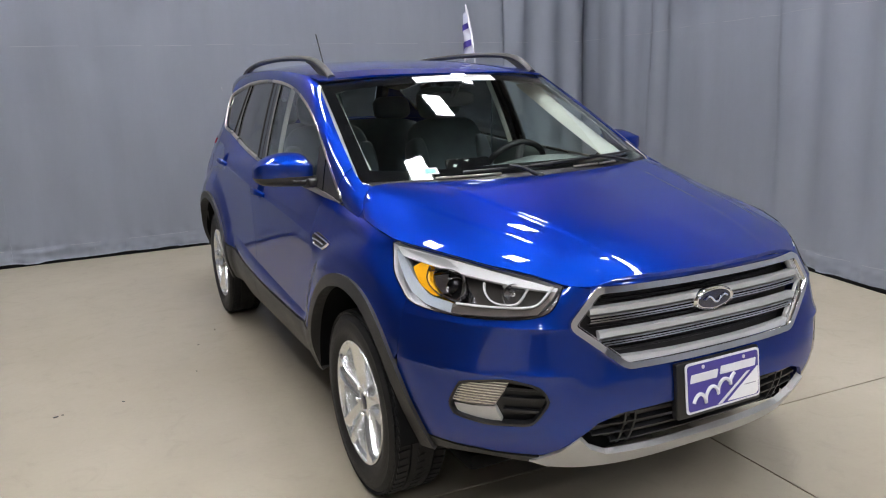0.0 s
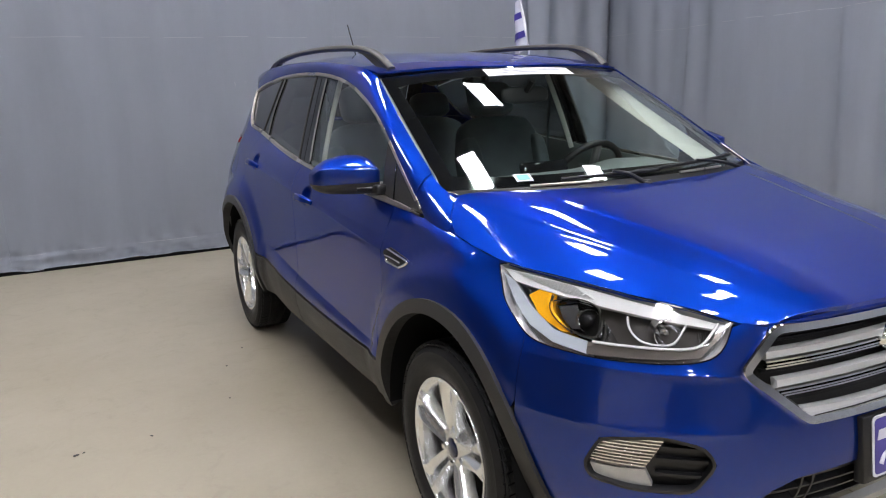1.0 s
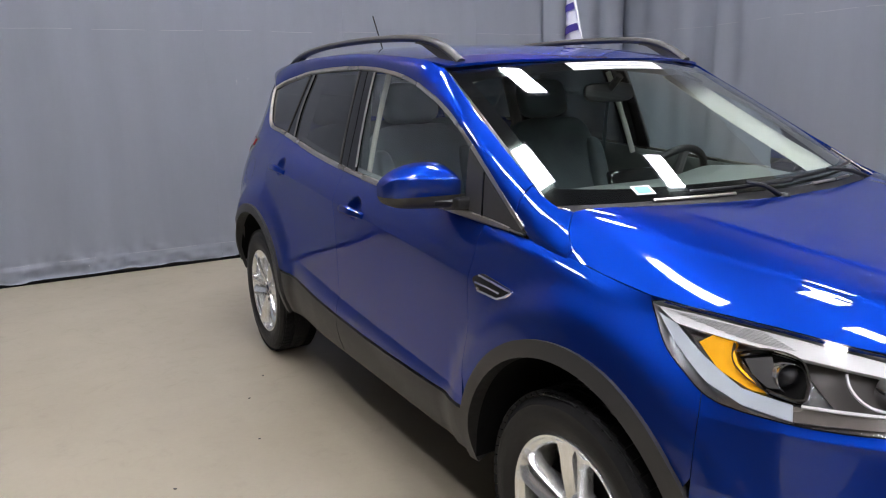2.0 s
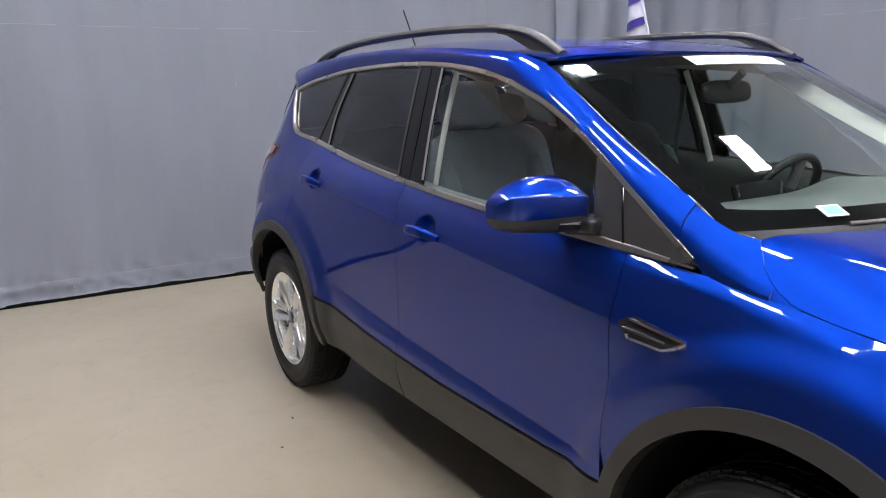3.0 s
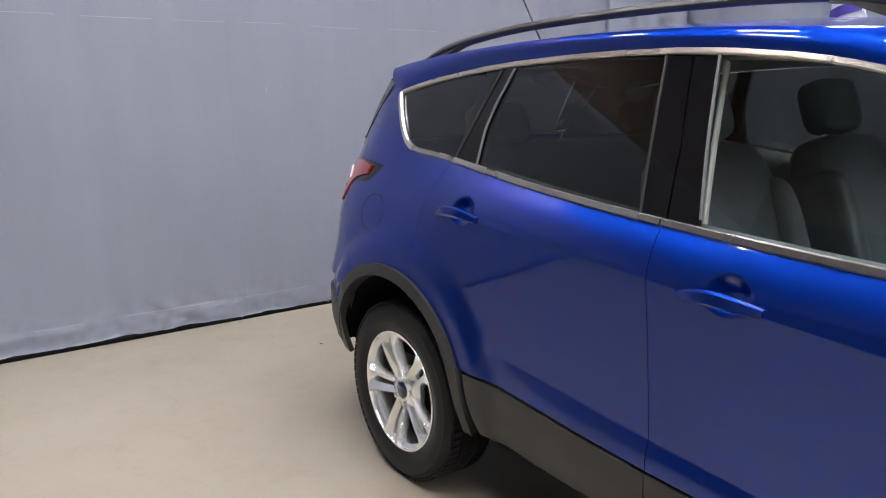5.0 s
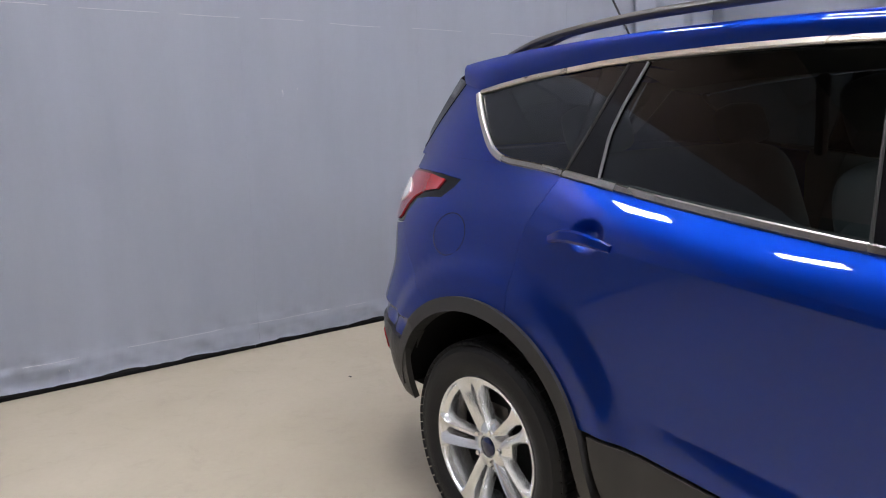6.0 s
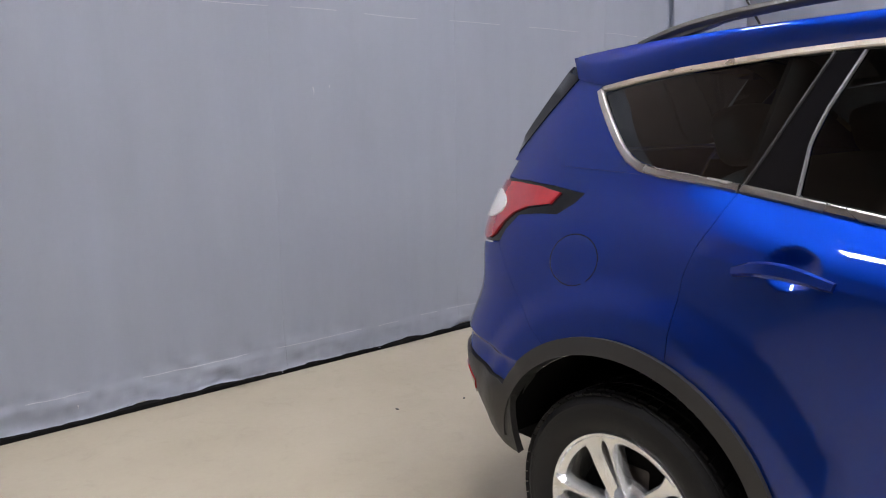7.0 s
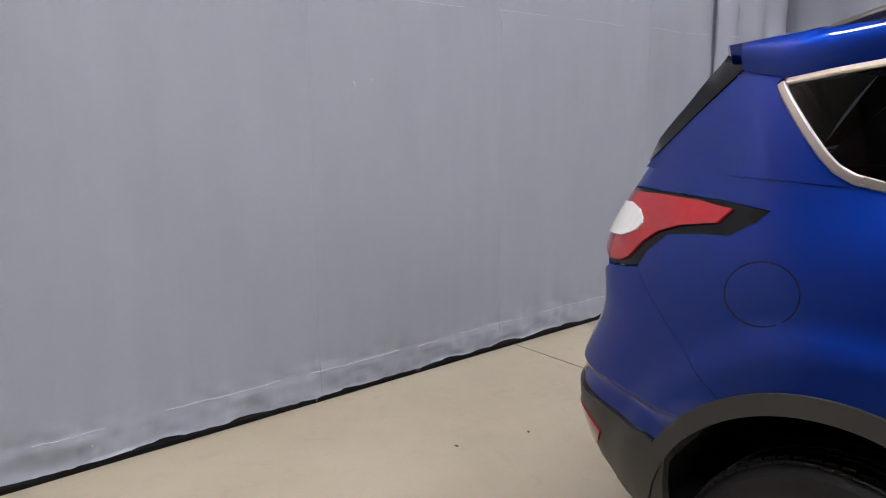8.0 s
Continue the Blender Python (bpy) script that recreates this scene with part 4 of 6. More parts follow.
        if mat:
            lathe(bm, [(r * .8, -.012), (r * .78, -.002), (r * .6, .010), (r * .3, .017), (.002, .019)], c, turn, 36)
            part("projector_lens", bm, mat, bowl)
        else:
            lathe(bm, [(.008, -.02), (.008, -.006), (.006, .0), (.001, .002)], c, turn, 16)
            part("bulb_shield", bm, CHROME, bowl)

    def rod(points, width, height, back, mat, name, closed=False):
        uvk = np.array(on_sheet(skin, points))
        fine = spline_weights(len(uvk), np.linspace(0, len(uvk) - 1, 41)) @ uvk
        bm = bmesh.new()
        strip(bm, mirrored(skin.at(fine) - skin.normal(fine) * back, sx), mirrored(skin.normal(fine), sx), width, height, closed=closed)
        part(name, bm, mat, lamp)
    rod(f((.652, .903), (.660, .878), (.652, .853), (.625, .848), (.600, .856), (.575, .884), (.556, .908)), .0055, .010, .018, WHITE_LAMP, "light_guide")
    rod(f((.727, .838), (.690, .838), (.640, .839), (.585, .843), (.553, .856), (.530, .880), (.510, .902)), .0075, .012, .013, WHITE_LAMP, "lower_light_guide")
    rod([(-.383, .911), (-.432, .924)] + f((.690, .916), (.697, .886), (.720, .849)) + [(-.463, .856)], .006, .016, .022, CHROME, "projector_frame")
    rod([(-.372, .925), (-.386, .893), (-.425, .868), (-.470, .850)], .004, .010, .014, CHROME, "amber_edge")
    for k in range(7):
        x = .530 + .0045 * k
        rod(f((x, .868 - .5 * (x - .53)), (x - .004, .882 - .4 * (x - .53)), (x - .008, .893 - .3 * (x - .53))), .0016, .004, .034, BLACK, "corner_rib")
    uvk = np.array(uv)
    bm = bmesh.new()
    strip(bm, mirrored(skin.at(uvk), sx), mirrored(skin.normal(uvk), sx), .0032, .003, .001, closed=True)
    part("lamp_seal", bm, GLOSS_BLACK, lamp)


for sx in (-1, 1):
    headlamp(sx)


def tail(sx):
    """Rear bumper corner, tail lamp, liftgate half."""
    lamp_out = [(2.915, 1.178), (3.04, 1.189), (3.17, 1.192), (3.25, 1.190), ("rear", .655, 1.190), ("rear", .60, 1.185), ("rear", .60, 1.02), ("rear", .72, .990), (3.31, .995), (3.245, 1.008),
                (3.225, 1.045), (3.17, 1.094), (3.08, 1.108), (2.995, 1.115), (2.94, 1.15)]
    lamp = panel("tail_lamp", skin, [on_sheet(skin, lamp_out)], GLOSS_BLACK, car, sx, off=-.002, depth=.01, step=(.05, .06), label="red and white tail lamp in black surround")
    red = [(3.005, 1.172), (3.10, 1.182), (3.22, 1.183), ("rear", .675, 1.180), ("rear", .62, 1.178), ("rear", .62, 1.03), ("rear", .72, 1.0), (3.320, 1.004), (3.288, 1.020), (3.250, 1.064), (3.205, 1.096), (3.138, 1.120), (3.034, 1.138)]
    panel("red_lens", skin, [on_sheet(skin, red)], RED, lamp, sx, off=.004, gap=0, depth=.006, step=(.05, .06))
    white = [(3.322, 1.146), (3.292, 1.137), (3.272, 1.120), (3.267, 1.105), (3.279, 1.089), (3.304, 1.076), (3.335, 1.065), ("rear", .65, 1.058), ("rear", .64, 1.146), (3.335, 1.149)]
    panel("reversing_lens", skin, [on_sheet(skin, white)], WHITE_LAMP, lamp, sx, off=.009, gap=0, depth=.006, step=(.05, .06), label="white reversing lens")


for sx in (-1, 1):
    tail(sx)
seam = arch_points(REAR_ARCH, 148, 121, 8) + QUARTER_SEAM
panel("rear_bumper", skin, [on_sheet(skin, seam + [(3.31, .992), ("rear", .72, .985), ("rear", .60, .93), ("rear", 0, .92), ("rear", 0, .637), ("rear", .40, .637), ("rear", .60, .636),
                                                               (3.38, .633), (3.22, .629), (3.12, .627), (3.085, .620)])], PAINT, car, whole=True, gap=.0008, step=(.08, .030))
panel("rear_bumper_lower", skin, [on_sheet(skin, [(3.05, .600), (3.12, .623), (3.22, .625), (3.38, .628), ("rear", .60, .631), ("rear", .40, .632), ("rear", 0, .632), ("rear", 0, .42), ("rear", .34, .43), ("rear", .60, .455),
                                                  (3.30, .452), (3.20, .425), (3.12, .408), (3.055, .405), (3.058, .50)])], CLADDING, car, whole=True, off=.010, depth=.02)
for sx in (-1, 1):
    panel("bumper_reflector", skin, [on_sheet(skin, [("rear", .66, .572), (3.372, .575), (3.298, .552), (3.318, .515), (3.345, .488), ("rear", .68, .485)])], RED, car, sx, off=.015, gap=0, depth=.006,
          step=(.05, .06))
panel("liftgate", skin, [on_sheet(skin, [("rear", 0, .925), ("rear", .60, .935), ("rear", .595, 1.02), ("rear", .595, 1.186), ("rear", .596, 1.239), ("rear", 0, 1.238)])], PAINT, car, whole=True)

# ---- glass house ----
UPPER = [(.275, 1.046), (.31, 1.069), (.35, 1.094), (.45, 1.155), (.56, 1.222), (.64, 1.270), (.72, 1.316), (.82, 1.366), (.93, 1.412), (1.095, 1.466), (1.20, 1.492), (1.32, 1.512), (1.47, 1.530), (1.63, 1.541),
         (1.82, 1.546), (2.03, 1.546), (2.28, 1.540), (2.435, 1.532), (2.60, 1.517), (2.73, 1.504), (2.85, 1.486), (2.96, 1.466)]
EDGE = [(.722, .285, 1.120), (.707, .39, 1.180), (.694, .512, 1.240), (.680, .634, 1.303), (.664, .756, 1.368), (.647, .878, 1.436), (.630, 1.0, 1.505)]


def smooth_pairs(pairs, count):
    p = np.array(pairs, float)
    d = np.concatenate([[0], np.cumsum(np.linalg.norm(np.diff(p, axis=0), axis=1))])
    s = np.linspace(0, d[-1], count)
    return np.stack([np.interp(s, d, p[:, k]) for k in range(p.shape[1])], 1)


def roof_edge(y):
    return [float(roof_half(y)), y, float(roof_z(y)) - .045]


edge_line = EDGE + [roof_edge(y) for y in (1.12, 1.25, 1.4, 1.6, 1.8, 2.0, 2.25, 2.5, 2.75, 2.95, 3.05, 3.10)]
upper_line = UPPER + [(3.03, 1.479), (3.085, 1.491)]
SIDE_A = smooth_pairs(house.at(np.array(upper_line)), 90)
SIDE_B = smooth_pairs(edge_line, 90)


def matched(a, b, rows, bulge):
    """A sheet between two lines, bulged outwards and upwards."""
    out = []
    for k in range(rows + 1):
        t = k / rows
        row = (1 - t) * a + t * b
        push = bulge * 4 * t * (1 - t)
        row = row + push * np.array([.75, 0, .66])
        out.append(row)
    return out


def house_side(sx):
    flip = np.array([sx, 1, 1.0])
    cross = matched(SIDE_A, SIDE_B, 12, .010)
    loft("roof_side_rail", [r[3:] * flip for r in cross], PAINT, car, outward=(sx, 0, 1), thick=-.006)
    # the pillar's foot, flowing into the wing
    rows = []
    for k, r in enumerate(cross):
        t = k / 12
        half = float(hood_half(.118)) + .0006
        x = half - (half - .708) * t ** 1.4
        y = max(.118, float(np.interp(-x, [-q[0] for q in BONNET_SEAM], [q[1] for q in BONNET_SEAM])) + .003)
        w = hood_sheet.at([(x, y), (x * float(hood_half(y - .02)) / float(hood_half(y)), y - .02)])
        w[0] += hood_sheet.normal([(x, y)])[0] * .0012
        start = r[3] + (r[2] - r[3]) * .06
        d = np.linalg.norm(w[0] - start)
        m0, m1 = (r[2] - r[3]) / np.linalg.norm(r[2] - r[3]) * d * 1.0, (w[1] - w[0]) / np.linalg.norm(w[1] - w[0]) * d * 1.0
        u = np.linspace(0, 1, 17)[:, None]
        rows.append(((2 * u ** 3 - 3 * u ** 2 + 1) * start + (u ** 3 - 2 * u ** 2 + u) * m0 + (3 * u ** 2 - 2 * u ** 3) * w[0] + (u ** 3 - u ** 2) * m1) * flip)
    rows.insert(0, rows[0] + np.array([.0015, 0, -.018]) * flip)
    loft("pillar_foot", rows, PAINT, car, outward=(sx, 0, 1), thick=-.003)
    loft("roof_side_trim", [(q + np.array([-.022, 0, -.014])) * flip for q in matched(SIDE_A, SIDE_B, 4, .004)], TRIM_GREY, car, outward=(-sx, 0, -1), thick=.004)
    # rear pillar
    pillar = [(2.965, 1.470), (2.985, 1.455), (2.955, 1.420), (2.915, 1.378), (2.87, 1.335), (2.835, 1.296), (2.79, 1.266), (2.74, 1.248), (2.66, 1.236), (2.60, 1.2275)] + \
             [(y, float(belt_z(y)) - .0015) for y in (2.75, 2.9, 3.05, 3.18, 3.27)] + [(3.338, 1.2435), (3.320, 1.266), (3.235, 1.345), (3.143, 1.432), (3.085, 1.490), (3.03, 1.480)]
    panel("rear_pillar", house, [[np.array(q) for q in pillar]], PAINT, car, sx, step=(.05, .04), gap=0, depth=.002, off=.0006)
    # panes
    def pane(name, outline, mat, off=-.006, parent=car, label="", depth=.004):
        ob = panel(name, house, [[np.array(q) for q in outline]], mat, parent, sx, step=(.08, .06), off=off, gap=.001, depth=depth, label=label)
        if mat in (CLEAR, TINT):
            ob.visible_shadow = False
        return ob

    def top(a, b, n=8, drop=.018):
        ys = np.linspace(a, b, n)
        u = np.array(UPPER)
        return [(float(y), float(np.interp(y, u[:, 0], u[:, 1])) - drop) for y in ys]

    def low(a, b, n=6, rise=.016):
        return [(float(y), float(belt_z(y)) + rise) for y in np.linspace(a, b, n)]
    front, rear = DOORS[sx]
    pane("door_glass", top(.690, 1.505, 12) + [(1.478, 1.33), (1.448, 1.145)] + low(1.445, .615)[0:] + [(.625, 1.13), (.655, 1.25)], CLEAR, parent=front)
    pane("door_glass", top(1.665, 2.268, 8) + [(2.318, 1.40), (2.338, 1.33), (2.340, 1.22)] + low(2.33, 1.625), TINT, parent=rear, label="dark tinted door glass")
    pane("quarter_glass", top(2.335, 2.93, 9) + [(2.955, 1.440), (2.90, 1.385), (2.855, 1.338), (2.815, 1.296), (2.775, 1.272)] + low(2.70, 2.475, 4) + [(2.43, 1.31)], TINT, label="dark tinted quarter glass")
    pane("pillar_cover", top(1.508, 1.580, 3) + [(1.545, 1.30)] + low(1.540, 1.448, 3) + [(1.480, 1.33)], GLOSS_BLACK, -.001, front, "gloss black pillar cover", .01)
    pane("pillar_cover", top(1.584, 1.662, 3) + [(1.640, 1.33)] + low(1.622, 1.544, 3) + [(1.55, 1.30)], GLOSS_BLACK, -.001, rear, "gloss black pillar cover", .01)
    pane("pillar_cover", top(2.271, 2.332, 3) + [(2.428, 1.31)] + low(2.472, 2.343, 3) + [(2.341, 1.33), (2.321, 1.40)], GLOSS_BLACK, -.001, car, "gloss black pillar cover", .01)
    # thin light edge lines of the pillar covers
    for line in ([(1.663, 1.525), (1.641, 1.33), (1.623, 1.13)], [(1.507, 1.515), (1.479, 1.33), (1.447, 1.14)], [(2.270, 1.518), (2.320, 1.40), (2.340, 1.33), (2.342, 1.215)], [(2.334, 1.520), (2.430, 1.31), (2.473, 1.222)]):
        q = smooth_pairs(line, 16)
        bm = bmesh.new()
        strip(bm, house.at(q) * flip, house.normal(q) * flip, .007, .006, .002)
        part("pillar_edge", bm, CLADDING if line[0][0] in (1.663, 2.334) else STEEL, car)
    q = smooth_pairs([(1.582, 1.522), (1.548, 1.30), (1.542, 1.13)], 12)
    bm = bmesh.new()
    strip(bm, house.at(q) * flip, house.normal(q) * flip, .030, .004, .012)
    part("pillar_backing", bm, BLACK, car)
    # mirror foot triangle
    pane("mirror_foot", [(.290, 1.052), (.36, 1.088), (.46, 1.148), (.56, 1.208), (.662, 1.268), (.640, 1.19), (.622, 1.13), (.612, 1.085), (.50, 1.062), (.40, 1.054)], CLADDING, .004, front, "black mirror foot panel", .01)
    q = smooth_pairs([(.505, 1.062), (.548, 1.195)], 8)
    bm = bmesh.new()
    strip(bm, house.at(q) * flip, house.normal(q) * flip, .006, .003, -.004)
    part("foot_seam", bm, GLOSS_BLACK, front)
    # bright window trims
    joint = 1.552
    for a, b in ((.30, joint - .003), (joint + .003, 2.472), (2.478, 2.66)):
        q = np.array([(y, float(belt_z(y)) + .007) for y in np.linspace(a, b, 30)])
        if b == 2.66:
            q = np.concatenate([q, smooth_pairs([(2.70, 1.243), (2.76, 1.254), (2.80, 1.272), (2.835, 1.300), (2.88, 1.345), (2.92, 1.388), (2.955, 1.428), (2.972, 1.452)], 24)])
        bm = bmesh.new()
        strip(bm, house.at(q) * flip, house.normal(q) * flip, (lambda t: .022 * min(1, .3 + 5 * t)) if a == .30 else .022, .012, .003)
        part("belt_trim", bm, SATIN, car, "satin bright belt trim")
    q = smooth_pairs([(y, z - .008) for y, z in UPPER[1:]], 80)
    bm = bmesh.new()
    strip(bm, house.at(q) * flip, house.normal(q) * flip, .018, .010, .004)
    part("window_top_trim", bm, SATIN, car, "satin bright window trim")
    q = smooth_pairs([(y, z + .006) for y, z in UPPER[3:]], 80)
    bm = bmesh.new()
    strip(bm, house.at(q) * flip, house.normal(q) * flip, .012, .004, .002)
    part("window_seal", bm, BLACK, car)


for sx in (-1, 1):
    house_side(sx)

# top of the wing between bonnet, pillar and mirror foot
for sx in (-1, 1):
    rim = [(float(hood_half(y)) + .0014, y) for y in np.linspace(.285, .055, 12)]
    top = panel("wing_top", hood_sheet, [[np.array(q) for q in BONNET_SEAM + [(.698, .250), (.722, .285)] + rim]], PAINT, car, sx, step=(.02, .03), gap=.0006,
                cuts=([.755, .765, .770, .775, .785, .790], ()))
    q = smooth_line([(.684, .214, 1.106), (.698, .250, 1.118), (.716, .284, 1.125), (.709, .34, 1.156), (.702, .40, 1.189)], 24) * np.array([sx, 1, 1])
    bm = bmesh.new()
    strip(bm, q, np.tile([sx * .3, -.5, .8], (24, 1)), .006, .004)
    part("screen_side_trim", bm, SATIN, car)

# windscreen: the lower edge bows forward, the upper edge a little
LOW_EDGE = [(x, .098 + .320 * x * x + .105 * x ** 4, 1.128 - .016 * x * x) for x in np.linspace(0, .71, 9)]
TOP_EDGE = [(x, .865 + .323 * x * x, 1.536 - .083 * x * x) for x in np.linspace(0, .622, 9)]


def screen_rows(low, top, rows, bulge):
    a, b = smooth_line(low, 33), smooth_line(top, 33)
    flip = np.array([-1, 1, 1.0])
    a, b = np.concatenate([(a * flip)[:0:-1], a]), np.concatenate([(b * flip)[:0:-1], b])
    out = []
    for k in range(rows + 1):
        t = k / rows
        fall = 1 - .6 * (np.abs(a[:, 0]) / .71) ** 2
        out.append((1 - t) * a + t * b + (bulge * 4 * t * (1 - t) * fall)[:, None] * np.array([0, -.5, .85]))
    return out


wind = screen_rows(LOW_EDGE, TOP_EDGE, 14, .014)
screen = loft("windscreen", wind, SCREEN_GLASS, car, "large clear windscreen with black rim", outward=(0, -1, 1))
screen.visible_shadow = False
W = np.array(wind)


def on_screen(a, b, lift=.0):
    """A place on the windscreen: a across (-1 to 1), b up (0 to 1)."""
    i, j = b * (W.shape[0] - 1), (a + 1) / 2 * (W.shape[1] - 1)
    i0, j0 = min(int(i), W.shape[0] - 2), min(int(j), W.shape[1] - 2)
    f, g = i - i0, j - j0
    p = (1 - f) * ((1 - g) * W[i0, j0] + g * W[i0, j0 + 1]) + f * ((1 - g) * W[i0 + 1, j0] + g * W[i0 + 1, j0 + 1])
    return p + np.array([0, -.5, .85]) * lift


def screen_band(name, rim, mat, lift, label=""):
    """A closed band on the inside of the windscreen between its edge and a rim."""
    rows = []
    outer, inner = [], []
    for a, b, c, d in rim:
        outer.append(on_screen(a, b, lift))
        inner.append(on_screen(c, d, lift))
    loft(name, [outer, inner], mat, screen, label)


band = []
for t in np.linspace(-1, 1, 41):
    band.append((t, 0.0, t * .93, .075 + .03 * abs(t) ** 6))
for t in np.linspace(0, 1, 15):
    band.append((1, t, .93, .105 + (.915 - .105) * t))
for t in np.linspace(1, -1, 41):
    band.append((t, 1.0, t * .93, .915 - .03 * abs(t) ** 6))
for t in np.linspace(1, 0, 15):
    band.append((-1, t, -.93, .105 + (.915 - .105) * t))
screen_band("screen_border", band, GLOSS_BLACK, -.004)
sticker = [[on_screen(a, b, .002) for a in np.linspace(-.345, .345, 13)] for b in (.900, .975)]
note = loft("window_sticker", sticker, PAPER, screen, "white paper sticker with grey lines", outward=(0, -1, 1))
for b in (.925, .942, .958):
    for a0, a1 in ((-.28, -.17), (-.13, .06), (.09, .27)) if b != .942 else ((-.29, .02), (.05, .25)):
        line = [[on_screen(a, b + d, .004) for a in np.linspace(a0, a1, 6)] for d in (-.003, .003)]
        loft("print_bar", line, INK, note)

badge = loft("corner_sticker", [[on_screen(a, b, .002) for a in np.linspace(-.668, -.588, 6)] for b in (.034, .082)], PAPER, screen, "small white and turquoise sticker", outward=(0, -1, 1))
loft("sticker_field", [[on_screen(a, b, .0035) for a in np.linspace(-.658, -.600, 6)] for b in (.040, .074)], TURQUOISE, screen, outward=(0, -1, 1))

# cowl, wipers
cowl_rows = []
for t in (0, 1):
    a = smooth_line(LOW_EDGE, 25)
    if t:
        a = a + np.array([0, -.050, -.040]) + np.abs(a[:, :1]) ** 2 * np.array([0, .05, -.05])
    cowl_rows.append(np.concatenate([(a * [-1, 1, 1])[:0:-1], a]))
loft("cowl_panel", cowl_rows, BLACK, car)
for sx in (-1, 1):
    q = smooth_line(LOW_EDGE[2:6], 16) * np.array([sx, 1, 1])
    bm = bmesh.new()
    strip(bm, q + np.array([0, -.004, .004]), np.tile([sx * .3, -.5, .8], (16, 1)), .010, .005)
    part("cowl_trim", bm, SATIN, car)


def wiper(pivot, tip_a, tip_b, mid):
    holder = thing("wiper", "", "")
    holder.parent = car
    blade = [on_screen(tip_a[0] + (tip_b[0] - tip_a[0]) * t, tip_a[1] + (tip_b[1] - tip_a[1]) * t, .014) for t in np.linspace(0, 1, 16)]
    bm = bmesh.new()
    tube(bm, blade, .006, 8, .8)
    part("wiper_blade", bm, BLACK, holder)
    bm = bmesh.new()
    q = on_screen(*mid, .03)
    tube(bm, smooth_line([pivot, (np.array(pivot) + q) / 2 + np.array([0, 0, .012]), q], 12), .008, 8, 1.0, lambda t: 1.1 - .5 * t)
    part("wiper_arm", bm, BLACK, holder)
    bm = bmesh.new()
    lathe(bm, [(.018, -.02), (.018, .01), (.012, .018), (.001, .02)], pivot, None, 16)
    part("wiper_cap", bm, BLACK, holder)


wiper((.585, .150, 1.100), (-.05, .022), (.86, .055), (.40, .030))
wiper((-.02, .060, 1.105), (-.47, .014), (.10, .018), (-.20, .016))

# roof, spoiler, rear window, rails, aerial
roof_poly = [(0, .870), (.16, .878), (.32, .901), (.48, .940), (.60, .985), (.625, 1.01)] + [(float(roof_half(y)) - .001, y) for y in (1.06, 1.15, 1.3, 1.5, 1.8, 2.1, 2.4, 2.7, 2.95)] + [(0, 2.98)]
panel("roof", roof_sheet, [[np.array(q) for q in roof_poly]], PAINT, car, whole=True, step=(.06, .1), depth=.010)
spoiler_poly = [(0, 2.985), (float(roof_half(2.955)), 2.955), (float(roof_half(3.05)), 3.05), (.556, 3.12), (.535, 3.165), (.48, 3.20), (.3, 3.235), (0, 3.25)]
panel("roof_spoiler", roof_sheet, [[np.array(q) for q in spoiler_poly]], PAINT, car, whole=True, step=(.06, .06), depth=.05, off=.003)
a = np.array([(x, 3.438 - .075 * (x / .55) ** 2, 1.250) for x in np.linspace(-.56, .56, 25)])
b = np.array([(x, 3.225 - .06 * (x / .53) ** 2, 1.530) for x in np.linspace(-.53, .53, 25)])
line = skin.at([(u, 5.0) for u in np.linspace(14.25, 17, 13)])
line = np.concatenate([line * np.array([-1, 1, 1.0]), line[-2::-1]])
loft("liftgate_ledge", [line, a], PAINT, car, outward=(0, 1, 1), thick=-.006)
loft("rear_window", [(1 - t) * a + t * b + 4 * t * (1 - t) * np.array([0, .012, .008]) for t in np.linspace(0, 1, 8)], TINT, car, "dark rear window", outward=(0, 1, 0))
for sx in (-1, 1):
    rows = []
    for t in np.linspace(0, 1, 9):
        q = (1 - t) * a[-1] + t * b[-1]
        y = 3.318 + (3.083 - 3.318) * t
        z = 1.265 + (1.493 - 1.265) * t
        r = house.at([(y, z)])[0]
        rows.append([(sx * r[0], r[1], r[2]), (sx * (r[0] + q[0]) / 2 + sx * .010 * min(1, .2 + 3 * t), (r[1] + q[1]) / 2 + .024 * min(1, .2 + 3 * t), (r[2] + q[2]) / 2), (sx * q[0], q[1], q[2])])
    loft("pillar_garnish", rows, GLOSS_BLACK, car, outward=(sx, 1, 0), thick=-.004)


